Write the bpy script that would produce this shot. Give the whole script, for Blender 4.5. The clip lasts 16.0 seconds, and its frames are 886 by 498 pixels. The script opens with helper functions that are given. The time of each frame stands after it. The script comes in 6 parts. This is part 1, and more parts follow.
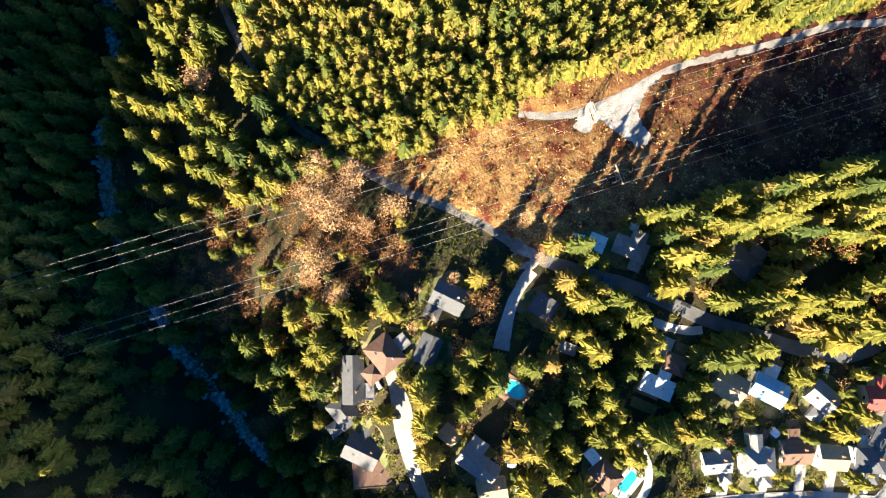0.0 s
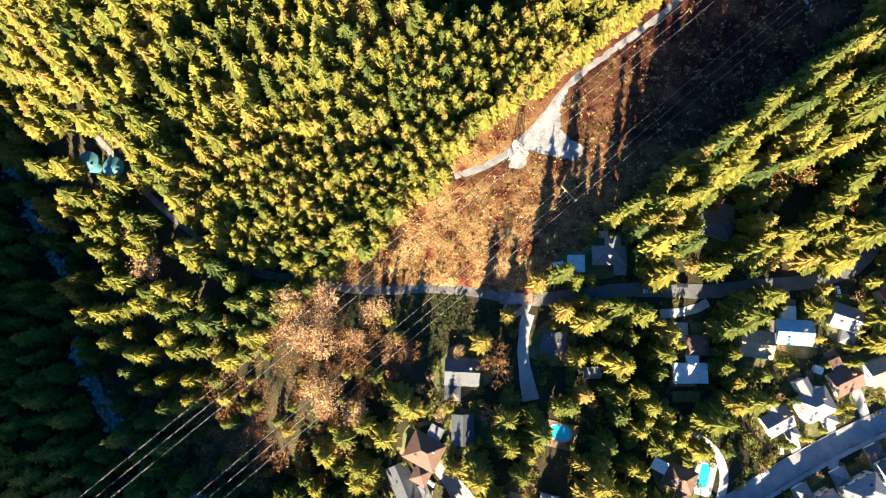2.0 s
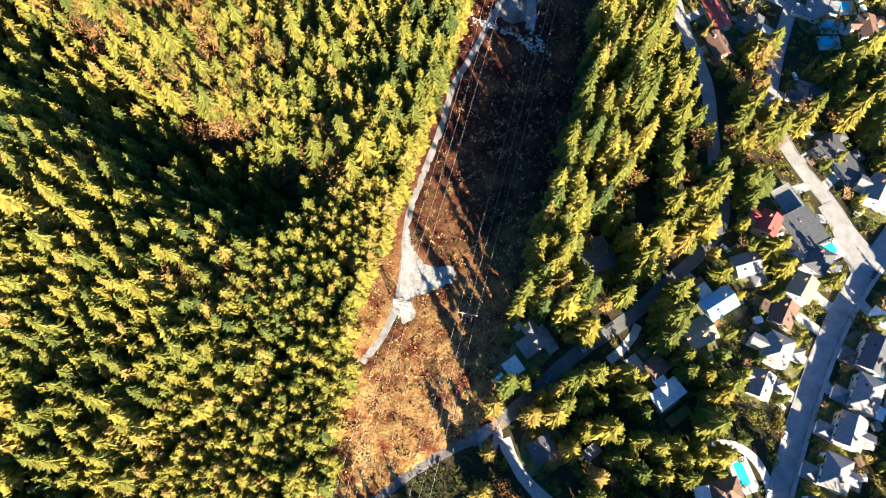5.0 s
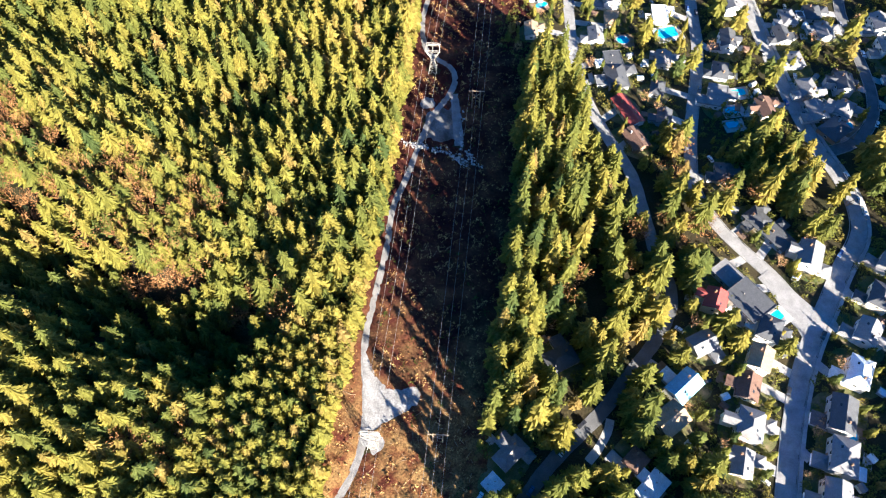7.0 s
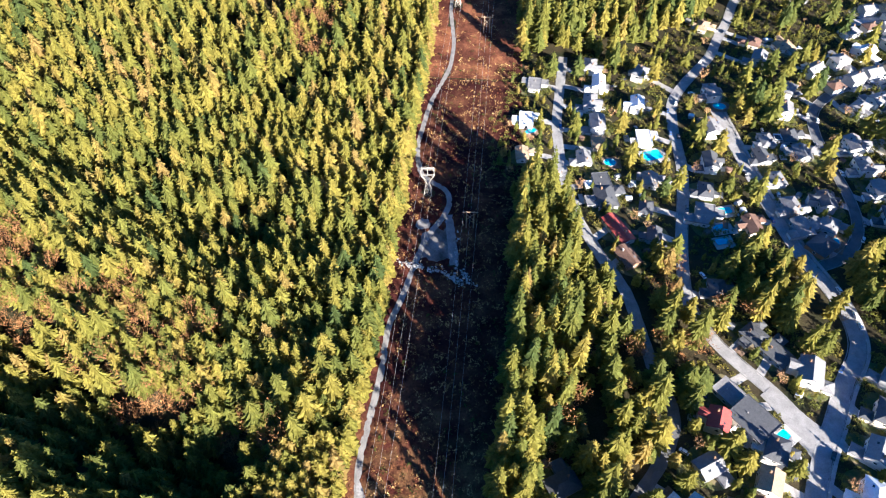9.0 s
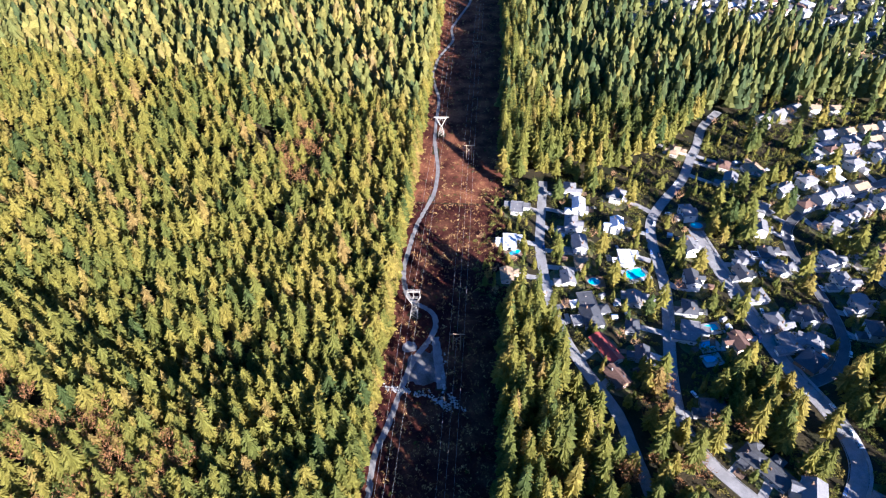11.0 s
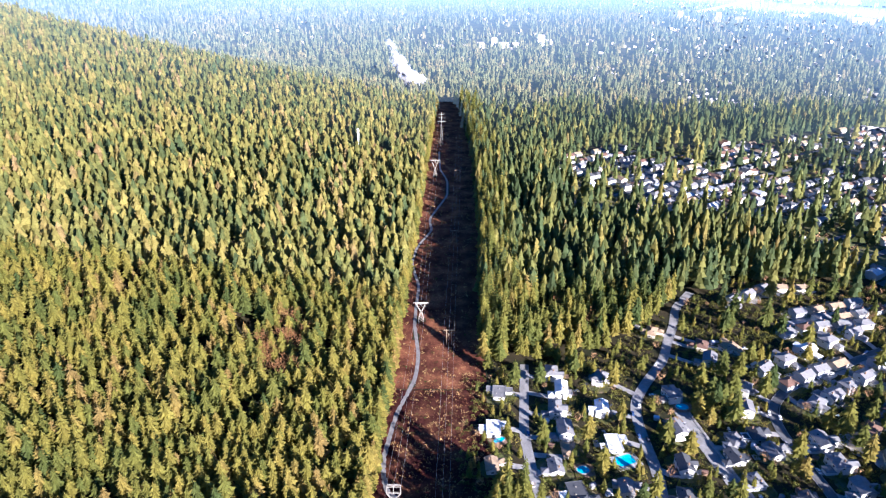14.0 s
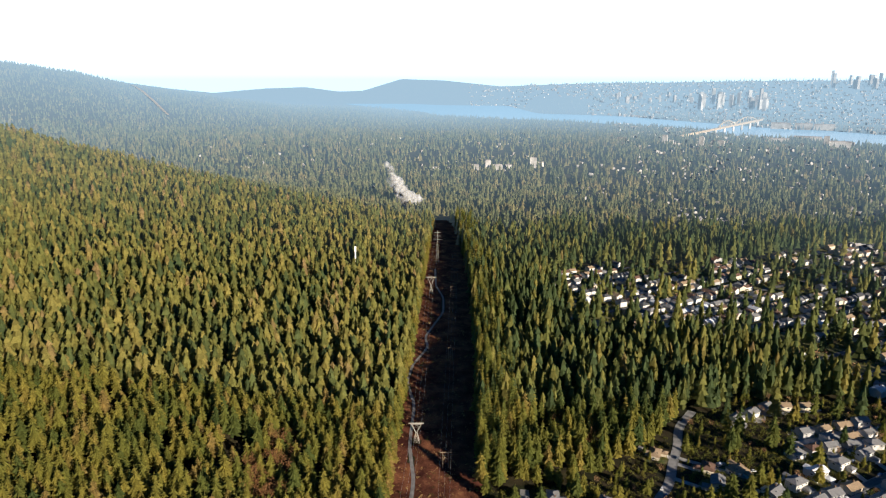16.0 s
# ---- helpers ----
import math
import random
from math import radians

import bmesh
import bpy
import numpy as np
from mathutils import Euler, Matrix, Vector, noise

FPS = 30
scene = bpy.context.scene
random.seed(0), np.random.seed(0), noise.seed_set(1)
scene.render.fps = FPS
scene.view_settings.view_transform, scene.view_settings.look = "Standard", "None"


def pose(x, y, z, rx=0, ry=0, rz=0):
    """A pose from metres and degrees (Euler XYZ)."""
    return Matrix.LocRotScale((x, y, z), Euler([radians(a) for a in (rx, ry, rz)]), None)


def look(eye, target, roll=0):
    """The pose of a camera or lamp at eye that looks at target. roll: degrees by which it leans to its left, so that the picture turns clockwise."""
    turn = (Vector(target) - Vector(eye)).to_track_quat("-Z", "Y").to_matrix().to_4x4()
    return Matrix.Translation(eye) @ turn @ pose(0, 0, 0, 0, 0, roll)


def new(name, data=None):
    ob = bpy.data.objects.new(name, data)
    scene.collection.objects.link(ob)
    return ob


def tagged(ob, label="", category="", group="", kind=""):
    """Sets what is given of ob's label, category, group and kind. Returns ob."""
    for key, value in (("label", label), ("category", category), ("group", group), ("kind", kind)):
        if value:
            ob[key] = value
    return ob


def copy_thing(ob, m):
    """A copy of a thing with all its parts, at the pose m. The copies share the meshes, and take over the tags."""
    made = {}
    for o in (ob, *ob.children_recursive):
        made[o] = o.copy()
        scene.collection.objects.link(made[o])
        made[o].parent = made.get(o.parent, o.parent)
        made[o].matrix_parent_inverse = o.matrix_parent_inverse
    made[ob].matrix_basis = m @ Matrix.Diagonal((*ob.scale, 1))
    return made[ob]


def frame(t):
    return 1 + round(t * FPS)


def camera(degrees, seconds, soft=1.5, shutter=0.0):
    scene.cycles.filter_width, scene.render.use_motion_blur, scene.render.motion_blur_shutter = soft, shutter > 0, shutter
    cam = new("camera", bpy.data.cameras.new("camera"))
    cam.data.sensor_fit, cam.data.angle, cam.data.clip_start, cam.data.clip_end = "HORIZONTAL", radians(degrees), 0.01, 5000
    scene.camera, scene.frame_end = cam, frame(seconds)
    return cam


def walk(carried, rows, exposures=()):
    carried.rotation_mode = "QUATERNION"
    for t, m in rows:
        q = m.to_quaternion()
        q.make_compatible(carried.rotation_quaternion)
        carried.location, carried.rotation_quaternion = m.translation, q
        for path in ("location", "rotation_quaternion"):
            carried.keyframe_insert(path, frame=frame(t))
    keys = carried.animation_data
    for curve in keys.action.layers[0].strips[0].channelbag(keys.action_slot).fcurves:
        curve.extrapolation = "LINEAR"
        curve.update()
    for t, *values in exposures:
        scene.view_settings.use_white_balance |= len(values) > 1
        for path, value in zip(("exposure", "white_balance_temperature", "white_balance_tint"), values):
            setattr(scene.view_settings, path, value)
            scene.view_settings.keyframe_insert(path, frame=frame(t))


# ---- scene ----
cam = camera(67.69, 16.0, 1.18)
# seconds, place in metres, turn in degrees
PATH = [
    (0.0, 8.50, 3.00, 270.00, 2.975, -1.480, 70.845),
    (0.5, 7.25, 5.20, 270.59, 3.745, -0.941, 64.951),
    (1.0, 6.01, 7.42, 271.13, 5.211, -0.483, 59.201),
    (1.5, 4.83, 9.65, 271.60, 6.755, -0.176, 53.583),
    (2.0, 3.73, 11.89, 271.99, 8.178, 0.048, 48.025),
    (2.5, 2.73, 14.10, 272.29, 9.791, 0.203, 41.807),
    (3.0, 1.81, 16.28, 272.56, 11.523, 0.305, 35.659),
    (3.5, 0.98, 18.40, 272.79, 13.441, 0.301, 29.592),
    (4.0, 0.19, 20.44, 273.00, 15.406, 0.195, 23.797),
    (4.5, -0.58, 22.34, 273.17, 17.432, 0.173, 18.180),
    (5.0, -1.27, 23.96, 273.30, 19.571, 0.128, 13.139),
    (5.5, -1.81, 25.29, 273.43, 21.810, 0.053, 9.006),
    (6.0, -2.13, 26.31, 273.63, 24.136, -0.090, 6.110),
    (6.5, -2.18, 27.01, 273.94, 26.531, -0.376, 4.774),
    (7.0, -2.05, 27.54, 274.31, 29.002, -0.394, 4.379),
    (7.5, -1.86, 28.02, 274.71, 31.479, -0.291, 4.396),
    (8.0, -1.58, 28.47, 275.11, 33.901, -0.242, 4.414),
    (8.5, -1.26, 28.90, 275.53, 36.393, -0.223, 4.372),
    (9.0, -0.92, 29.29, 275.96, 38.904, -0.198, 3.783),
    (9.5, -0.58, 29.66, 276.39, 41.440, -0.170, 3.302),
    (10.0, -0.23, 29.98, 276.79, 44.011, -0.163, 2.968),
    (10.5, 0.08, 30.26, 277.16, 46.597, -0.174, 2.682),
    (11.0, 0.36, 30.50, 277.47, 49.176, -0.187, 2.344),
    (11.5, 0.55, 30.71, 277.71, 51.725, -0.183, 1.855),
    (12.0, 0.71, 30.90, 277.90, 54.254, -0.171, 1.263),
    (12.5, 0.83, 31.08, 278.08, 56.767, -0.103, 0.858),
    (13.0, 0.92, 31.24, 278.23, 59.364, -0.117, 0.608),
    (13.5, 0.99, 31.38, 278.36, 62.137, -0.121, 0.476),
    (14.0, 1.05, 31.49, 278.46, 64.955, -0.134, 0.379),
    (14.5, 1.12, 31.58, 278.53, 67.806, -0.137, 0.276),
    (15.0, 1.20, 31.67, 278.59, 70.418, -0.137, 0.220),
    (15.5, 1.29, 31.76, 278.65, 72.806, -0.124, 0.154),
    (16.0, 1.39, 31.84, 278.71, 75.025, -0.106, 0.028),
]
EXPOSURE = [(0.0, 3.0, 6350, 10), (4.0, 2.95, 6400, 10), (7.0, 2.88, 5650, 14), (9.0, 2.66, 5450, 17), (12.5, 2.24, 4900, 27), (13.5, 2.22, 4980, 26), (14.5, 2.17, 5150, 25), (15.2, 1.78, 5500, 20), (15.6, 1.33, 5850, 15), (16.0, 0.86, 6000, 14)]
walk(cam, [(t, pose(*row)) for t, *row in PATH], EXPOSURE)

# ---- world, sun and exposure ----
SUN_AZ, SUN_EL = 140.0, 17.8          # degrees clockwise from +y, degrees above the horizon
world = bpy.data.worlds.new("sky")
scene.world = world
world.use_nodes = True
wn = world.node_tree.nodes
sky = wn.new("ShaderNodeTexSky")
sky.sky_type = "NISHITA"
sky.sun_disc = False
sky.sun_elevation = radians(SUN_EL)
sky.sun_rotation = radians(SUN_AZ)
sky.air_density, sky.dust_density, sky.ozone_density = 0.5, 0.3, 1.0
pale = wn.new("ShaderNodeHueSaturation")
pale.inputs["Saturation"].default_value, pale.inputs["Value"].default_value = 1.45, 0.8
world.node_tree.links.new(sky.outputs[0], pale.inputs["Color"])
world.node_tree.links.new(pale.outputs[0], wn["Background"].inputs[0])
wn["Background"].inputs[1].default_value = 0.062
sun = new("sun", bpy.data.lights.new("sun", "SUN"))
sun.data.energy, sun.data.angle, sun.data.color = 5.0, radians(0.6), (1.0, 0.85, 0.61)
to_sun = Vector((math.sin(radians(SUN_AZ)) * math.cos(radians(SUN_EL)), math.cos(radians(SUN_AZ)) * math.cos(radians(SUN_EL)), math.sin(radians(SUN_EL))))
sun.matrix_world = look(to_sun * 400, (0, 0, 0))


# ---- materials ----
def ramp(nt, src, stops):
    r = nt.nodes.new("ShaderNodeValToRGB")
    while len(r.color_ramp.elements) < len(stops):
        r.color_ramp.elements.new(0.5)
    for e, (p, c) in zip(r.color_ramp.elements, stops):
        e.position, e.color = p, (*c, 1)
    nt.links.new(src, r.inputs[0])
    return r.outputs[0]


def noise_tex(nt, scale, detail=4, rough=0.55, coords=None):
    n = nt.nodes.new("ShaderNodeTexNoise")
    n.inputs["Scale"].default_value, n.inputs["Detail"].default_value, n.inputs["Roughness"].default_value = scale, detail, rough
    nt.links.new(coords or nt.nodes.new("ShaderNodeNewGeometry").outputs["Position"], n.inputs["Vector"])
    return n.outputs[0]


def blend(nt, kind, fac, a, b):
    m = nt.nodes.new("ShaderNodeMix")
    m.data_type, m.blend_type = "RGBA", kind
    for v, k in ((fac, 0), (a, 6), (b, 7)):
        if isinstance(v, (int, float)):
            m.inputs[k].default_value = v
        elif isinstance(v, tuple):
            m.inputs[k].default_value = (*v, 1)
        else:
            nt.links.new(v, m.inputs[k])
    return m.outputs[2]


def surface(name, stops, scale=0.5, fine=6.0, fine_amount=0.35, rough=0.8, bump=0.3, bump_scale=None, metal=0.0, island=0.0, spec=0.3):
    """A surface whose colour follows one coarse and one fine noise in metres, with a little relief."""
    m = bpy.data.materials.new(name)
    m.use_nodes = True
    nt = m.node_tree
    bsdf = nt.nodes["Principled BSDF"]
    col = ramp(nt, noise_tex(nt, scale), stops)
    grain = ramp(nt, noise_tex(nt, fine, 3), [(0.3, (1 - fine_amount,) * 3), (0.7, (1 + fine_amount * 0.6,) * 3)])
    col = blend(nt, "MULTIPLY", 1.0, col, grain)
    if island:
        geo = nt.nodes.new("ShaderNodeNewGeometry")
        col = blend(nt, "MULTIPLY", 1.0, col, ramp(nt, geo.outputs["Random Per Island"], [(0, (1 - island,) * 3), (1, (1 + island * 0.7,) * 3)]))
    nt.links.new(col, bsdf.inputs["Base Color"])
    bsdf.inputs["Roughness"].default_value, bsdf.inputs["Metallic"].default_value = rough, metal
    bsdf.inputs["Specular IOR Level"].default_value = spec
    if bump:
        b = nt.nodes.new("ShaderNodeBump")
        b.inputs["Strength"].default_value = bump
        b.inputs["Distance"].default_value = 0.3
        nt.links.new(noise_tex(nt, bump_scale or fine, 3), b.inputs["Height"])
        nt.links.new(b.outputs[0], bsdf.inputs["Normal"])
    return m


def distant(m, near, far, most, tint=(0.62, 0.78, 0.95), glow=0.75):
    """Paints haze into a far surface as glow growing with distance from the place."""
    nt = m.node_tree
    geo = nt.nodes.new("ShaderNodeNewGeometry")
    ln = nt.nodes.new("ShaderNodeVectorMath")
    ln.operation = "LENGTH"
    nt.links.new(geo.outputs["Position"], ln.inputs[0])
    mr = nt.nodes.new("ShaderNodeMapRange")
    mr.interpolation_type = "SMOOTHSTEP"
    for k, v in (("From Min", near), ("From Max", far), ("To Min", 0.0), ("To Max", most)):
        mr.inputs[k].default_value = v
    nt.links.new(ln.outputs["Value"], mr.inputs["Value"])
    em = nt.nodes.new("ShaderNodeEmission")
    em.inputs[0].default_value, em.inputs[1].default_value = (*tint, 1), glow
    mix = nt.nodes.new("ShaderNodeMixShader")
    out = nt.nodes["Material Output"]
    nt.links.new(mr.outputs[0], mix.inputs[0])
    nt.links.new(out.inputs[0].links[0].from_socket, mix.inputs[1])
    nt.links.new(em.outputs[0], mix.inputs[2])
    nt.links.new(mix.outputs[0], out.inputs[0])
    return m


def leafy(m, share_=0.33, gaps=0.0):
    """Lets part of the light through thin leaves and needles; gaps: the open share between the twigs."""
    nt = m.node_tree
    bsdf, out = nt.nodes["Principled BSDF"], nt.nodes["Material Output"]
    tr = nt.nodes.new("ShaderNodeBsdfTranslucent")
    nt.links.new(bsdf.inputs["Base Color"].links[0].from_socket, tr.inputs[0])
    mix = nt.nodes.new("ShaderNodeMixShader")
    mix.inputs[0].default_value = share_
    nt.links.new(bsdf.outputs[0], mix.inputs[1])
    nt.links.new(tr.outputs[0], mix.inputs[2])
    last = mix
    if gaps:
        clear_ = nt.nodes.new("ShaderNodeBsdfTransparent")
        last = nt.nodes.new("ShaderNodeMixShader")
        nt.links.new(ramp(nt, noise_tex(nt, 1.25, 2, 0.6), [(gaps - 0.03, (0, 0, 0)), (gaps + 0.03, (1, 1, 1))]), last.inputs[0])
        nt.links.new(clear_.outputs[0], last.inputs[1])
        nt.links.new(mix.outputs[0], last.inputs[2])
    nt.links.new(last.outputs[0], out.inputs[0])
    return m


# colour and strength of the haze glow painted by distant()
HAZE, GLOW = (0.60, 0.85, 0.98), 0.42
M = {}


def foliage(name, stops, share_, gaps, wander=0.38):
    """Needles whose colour follows the tone of each tree, with drifts over the slope and grain on the boughs."""
    m = surface(name, stops, 0.03, 1.2, 0.3, 0.75, 0.0, island=0.3, spec=0.1)
    nt = m.node_tree
    tone = nt.nodes.new("ShaderNodeAttribute")
    tone.attribute_name = "tone"
    drift = nt.nodes.new("ShaderNodeMath")
    drift.operation = "MULTIPLY_ADD"
    nt.links.new(noise_tex(nt, 0.022, 3), drift.inputs[0])
    drift.inputs[1].default_value = wander * 3
    nt.links.new(tone.outputs["Fac"], drift.inputs[2])
    less = nt.nodes.new("ShaderNodeMath")
    less.operation = "SUBTRACT"
    nt.links.new(drift.outputs[0], less.inputs[0])
    less.inputs[1].default_value = wander * 1.5
    coarse = [n for n in nt.nodes if n.type == "VALTORGB"][0]
    nt.links.new(less.outputs[0], coarse.inputs[0])
    return leafy(m, share_, gaps)


NEEDLES = [(0.0, (0.085, 0.12, 0.036)), (0.25, (0.16, 0.178, 0.040)), (0.5, (0.245, 0.232, 0.046)), (0.75, (0.31, 0.265, 0.054)), (1.0, (0.325, 0.235, 0.075))]
M["conifer"] = foliage("conifer_needles", NEEDLES, 0.6, 0.30)
# same needles made bluer, with distance haze painted into colour and glow
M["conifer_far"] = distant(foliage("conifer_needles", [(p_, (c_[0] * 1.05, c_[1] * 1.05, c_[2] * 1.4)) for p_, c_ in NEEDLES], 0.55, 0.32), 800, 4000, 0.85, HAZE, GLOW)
M["bare"] = surface("bare_twigs", [(0.35, (0.28, 0.165, 0.085)), (0.6, (0.50, 0.31, 0.155))], 0.12, 2.0, 0.3, 0.85, 0.0, island=0.35, spec=0.1)
M["bare_wood"] = surface("bare_woodland_twigs", [(0.35, (0.155, 0.078, 0.033)), (0.6, (0.29, 0.15, 0.06))], 0.12, 2.0, 0.3, 0.85, 0.0, island=0.35, spec=0.1)
M["shrub"] = leafy(surface("shrub_leaves", [(0.3, (0.03, 0.05, 0.012)), (0.65, (0.09, 0.10, 0.02))], 0.2, 2.5, 0.35, 0.8, 0.0, island=0.35, spec=0.1))
M["scrub"] = surface("dead_bracken", [(0.28, (0.07, 0.02, 0.014)), (0.36, (0.13, 0.04, 0.022)), (0.46, (0.28, 0.155, 0.055)), (0.6, (0.50, 0.335, 0.135))], 0.11, 1.6, 0.5, 0.9, 0.0, island=0.6, spec=0.1)
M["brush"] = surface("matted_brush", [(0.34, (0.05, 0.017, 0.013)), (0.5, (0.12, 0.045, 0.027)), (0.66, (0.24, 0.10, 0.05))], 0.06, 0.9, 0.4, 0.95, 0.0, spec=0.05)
M["mat"] = surface("bramble_mat", [(0.28, (0.06, 0.018, 0.012)), (0.38, (0.13, 0.04, 0.022)), (0.46, (0.21, 0.105, 0.04)), (0.6, (0.35, 0.22, 0.085))], 0.13, 1.2, 0.6, 0.95, 0.9, 1.1, spec=0.05)
nt_ = M["mat"].node_tree
bsdf_ = nt_.nodes["Principled BSDF"]
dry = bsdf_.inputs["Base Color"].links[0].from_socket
# maroon bramble colour, darkened to paint in tree shade along the strip
shaded = blend(nt_, "MULTIPLY", 1.0, ramp(nt_, noise_tex(nt_, 0.06), [(0.34, (0.028, 0.008, 0.009)), (0.5, (0.055, 0.018, 0.014)), (0.66, (0.12, 0.05, 0.028))]), ramp(nt_, noise_tex(nt_, 0.9, 3), [(0.3, (0.6,) * 3), (0.7, (1.25,) * 3)]))
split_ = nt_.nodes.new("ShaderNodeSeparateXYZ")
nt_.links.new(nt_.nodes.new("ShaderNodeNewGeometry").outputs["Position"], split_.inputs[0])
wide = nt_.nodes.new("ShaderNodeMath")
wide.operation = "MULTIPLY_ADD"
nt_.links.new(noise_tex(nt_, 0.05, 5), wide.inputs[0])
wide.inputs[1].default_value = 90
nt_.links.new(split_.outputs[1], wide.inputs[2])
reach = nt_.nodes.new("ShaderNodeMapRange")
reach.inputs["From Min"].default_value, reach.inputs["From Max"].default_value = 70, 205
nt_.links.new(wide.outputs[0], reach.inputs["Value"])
nt_.links.new(blend(nt_, "MIX", reach.outputs[0], dry, shaded), bsdf_.inputs["Base Color"])
M["bark"] = surface("bark", [(0.3, (0.06, 0.04, 0.028)), (0.7, (0.14, 0.10, 0.07))], 2.0, 12.0, 0.4, 0.9, 0.3)
M["gravel"] = surface("gravel", [(0.3, (0.16, 0.156, 0.152)), (0.7, (0.27, 0.262, 0.254))], 0.25, 3.0, 0.3, 0.9, 0.4)
M["dirt_gravel"] = surface("dirt_gravel", [(0.3, (0.085, 0.076, 0.066)), (0.7, (0.185, 0.168, 0.15))], 0.22, 2.2, 0.3, 0.92, 0.4)
M["pale_gravel"] = surface("pale_gravel", [(0.3, (0.17, 0.165, 0.16)), (0.5, (0.26, 0.255, 0.25)), (0.7, (0.35, 0.345, 0.34))], 0.22, 1.4, 0.35, 0.9, 0.3)
M["asphalt"] = surface("asphalt", [(0.3, (0.09, 0.092, 0.098)), (0.7, (0.15, 0.152, 0.158))], 0.2, 4.0, 0.25, 0.8, 0.2)
M["pale_asphalt"] = surface("pale_asphalt", [(0.3, (0.20, 0.197, 0.195)), (0.7, (0.31, 0.305, 0.30))], 0.2, 3.0, 0.25, 0.8, 0.2)
M["paving"] = surface("paving", [(0.3, (0.34, 0.33, 0.31)), (0.7, (0.5, 0.48, 0.45))], 0.3, 4.0, 0.2, 0.8, 0.2)
M["deck"] = surface("timber_deck", [(0.3, (0.16, 0.10, 0.065)), (0.7, (0.27, 0.18, 0.12))], 0.5, 6.0, 0.25, 0.8, 0.2)
M["concrete"] = surface("concrete", [(0.3, (0.27, 0.26, 0.25)), (0.7, (0.42, 0.405, 0.385))], 0.3, 4.0, 0.2, 0.8, 0.2)
M["kerb"] = surface("kerb_concrete", [(0.3, (0.2, 0.2, 0.195)), (0.7, (0.3, 0.3, 0.29))], 0.6, 6.0, 0.2, 0.8, 0.1)
M["lawn"] = surface("lawn", [(0.3, (0.055, 0.085, 0.022)), (0.5, (0.11, 0.11, 0.04)), (0.7, (0.2, 0.155, 0.09))], 0.18, 3.0, 0.35, 0.9, 0.3)
M["earth"] = surface("stony_earth", [(0.3, (0.07, 0.062, 0.055)), (0.5, (0.13, 0.125, 0.12)), (0.7, (0.22, 0.215, 0.21))], 0.12, 2.0, 0.35, 0.95, 0.4)
M["rock"] = surface("rock", [(0.3, (0.26, 0.26, 0.26)), (0.7, (0.5, 0.5, 0.49))], 0.8, 5.0, 0.3, 0.85, 0.4, island=0.25)
M["steel"] = surface("galvanised_steel", [(0.3, (0.34, 0.31, 0.27)), (0.7, (0.48, 0.44, 0.38))], 0.6, 8.0, 0.15, 0.55, 0.0, metal=0.15)
M["timber"] = surface("weathered_timber", [(0.3, (0.24, 0.16, 0.10)), (0.7, (0.42, 0.31, 0.21))], 1.0, 10.0, 0.3, 0.85, 0.2)
M["wire"] = surface("wire", [(0.3, (0.28, 0.27, 0.26)), (0.7, (0.38, 0.37, 0.36))], 1.0, 5.0, 0.1, 0.5, 0.0, metal=0.3)
M["water"] = surface("river_water", [(0.4, (0.05, 0.07, 0.09)), (0.7, (0.3, 0.33, 0.36))], 0.35, 2.0, 0.5, 0.25, 0.3)
M["pool"] = surface("pool_water", [(0.35, (0.02, 0.42, 0.62)), (0.65, (0.04, 0.52, 0.70))], 0.4, 2.0, 0.15, 0.12, 0.1, spec=0.5)
M["glass"] = surface("window_glass", [(0.3, (0.02, 0.025, 0.03)), (0.7, (0.05, 0.06, 0.07))], 0.6, 3.0, 0.2, 0.08, 0.0, spec=0.7)
M["white"] = surface("white_paint", [(0.3, (0.72, 0.71, 0.69)), (0.7, (0.82, 0.81, 0.79))], 0.5, 5.0, 0.08, 0.6, 0.05)
M["rubber"] = surface("rubber", [(0.3, (0.02, 0.02, 0.02)), (0.7, (0.035, 0.035, 0.035))], 2.0, 9.0, 0.2, 0.9, 0.0)
WALLS = [surface("wall_" + n, [(0.3, tuple(v * 0.88 for v in c)), (0.7, c)], 0.5, 4.0, 0.12, 0.8, 0.15) for n, c in
         (("white", (0.66, 0.64, 0.60)), ("cream", (0.62, 0.55, 0.43)), ("grey", (0.40, 0.40, 0.40)), ("brown", (0.25, 0.16, 0.10)), ("blue", (0.27, 0.34, 0.42)))]
ROOFS = [surface("roof_" + n, [(0.3, tuple(v * 0.75 for v in c)), (0.7, c)], 0.6, 3.0, 0.25, rgh, 0.35, bump_scale=2.5) for n, c, rgh in
         (("slate", (0.085, 0.09, 0.10), 0.7), ("grey", (0.22, 0.22, 0.225), 0.8), ("brown", (0.16, 0.095, 0.07), 0.85), ("red", (0.36, 0.07, 0.06), 0.7),
          ("white", (0.74, 0.76, 0.78), 0.5), ("tan", (0.34, 0.25, 0.16), 0.85), ("blue", (0.22, 0.45, 0.62), 0.5))]


# ---- the lie of the land ----
def smooth(a, b, v):
    t = np.clip((np.asarray(v, float) - a) / (b - a), 0, 1)
    return t * t * (3 - 2 * t)


RIVER = [(-240, -80), (-162, -100), (-146, -101), (-106, -112), (-66, -120), (-39, -118), (-24, -113), (-4, -114), (13, -110), (40, -100), (67, -91), (110, -84), (190, -80)]

RAVINE = [(-270, 192), (-200, 160), (-165, 140), (-135, 132), (-108, 126)]
GULLY = [(-260, 295), (-200, 266), (-160, 252), (-125, 236)]


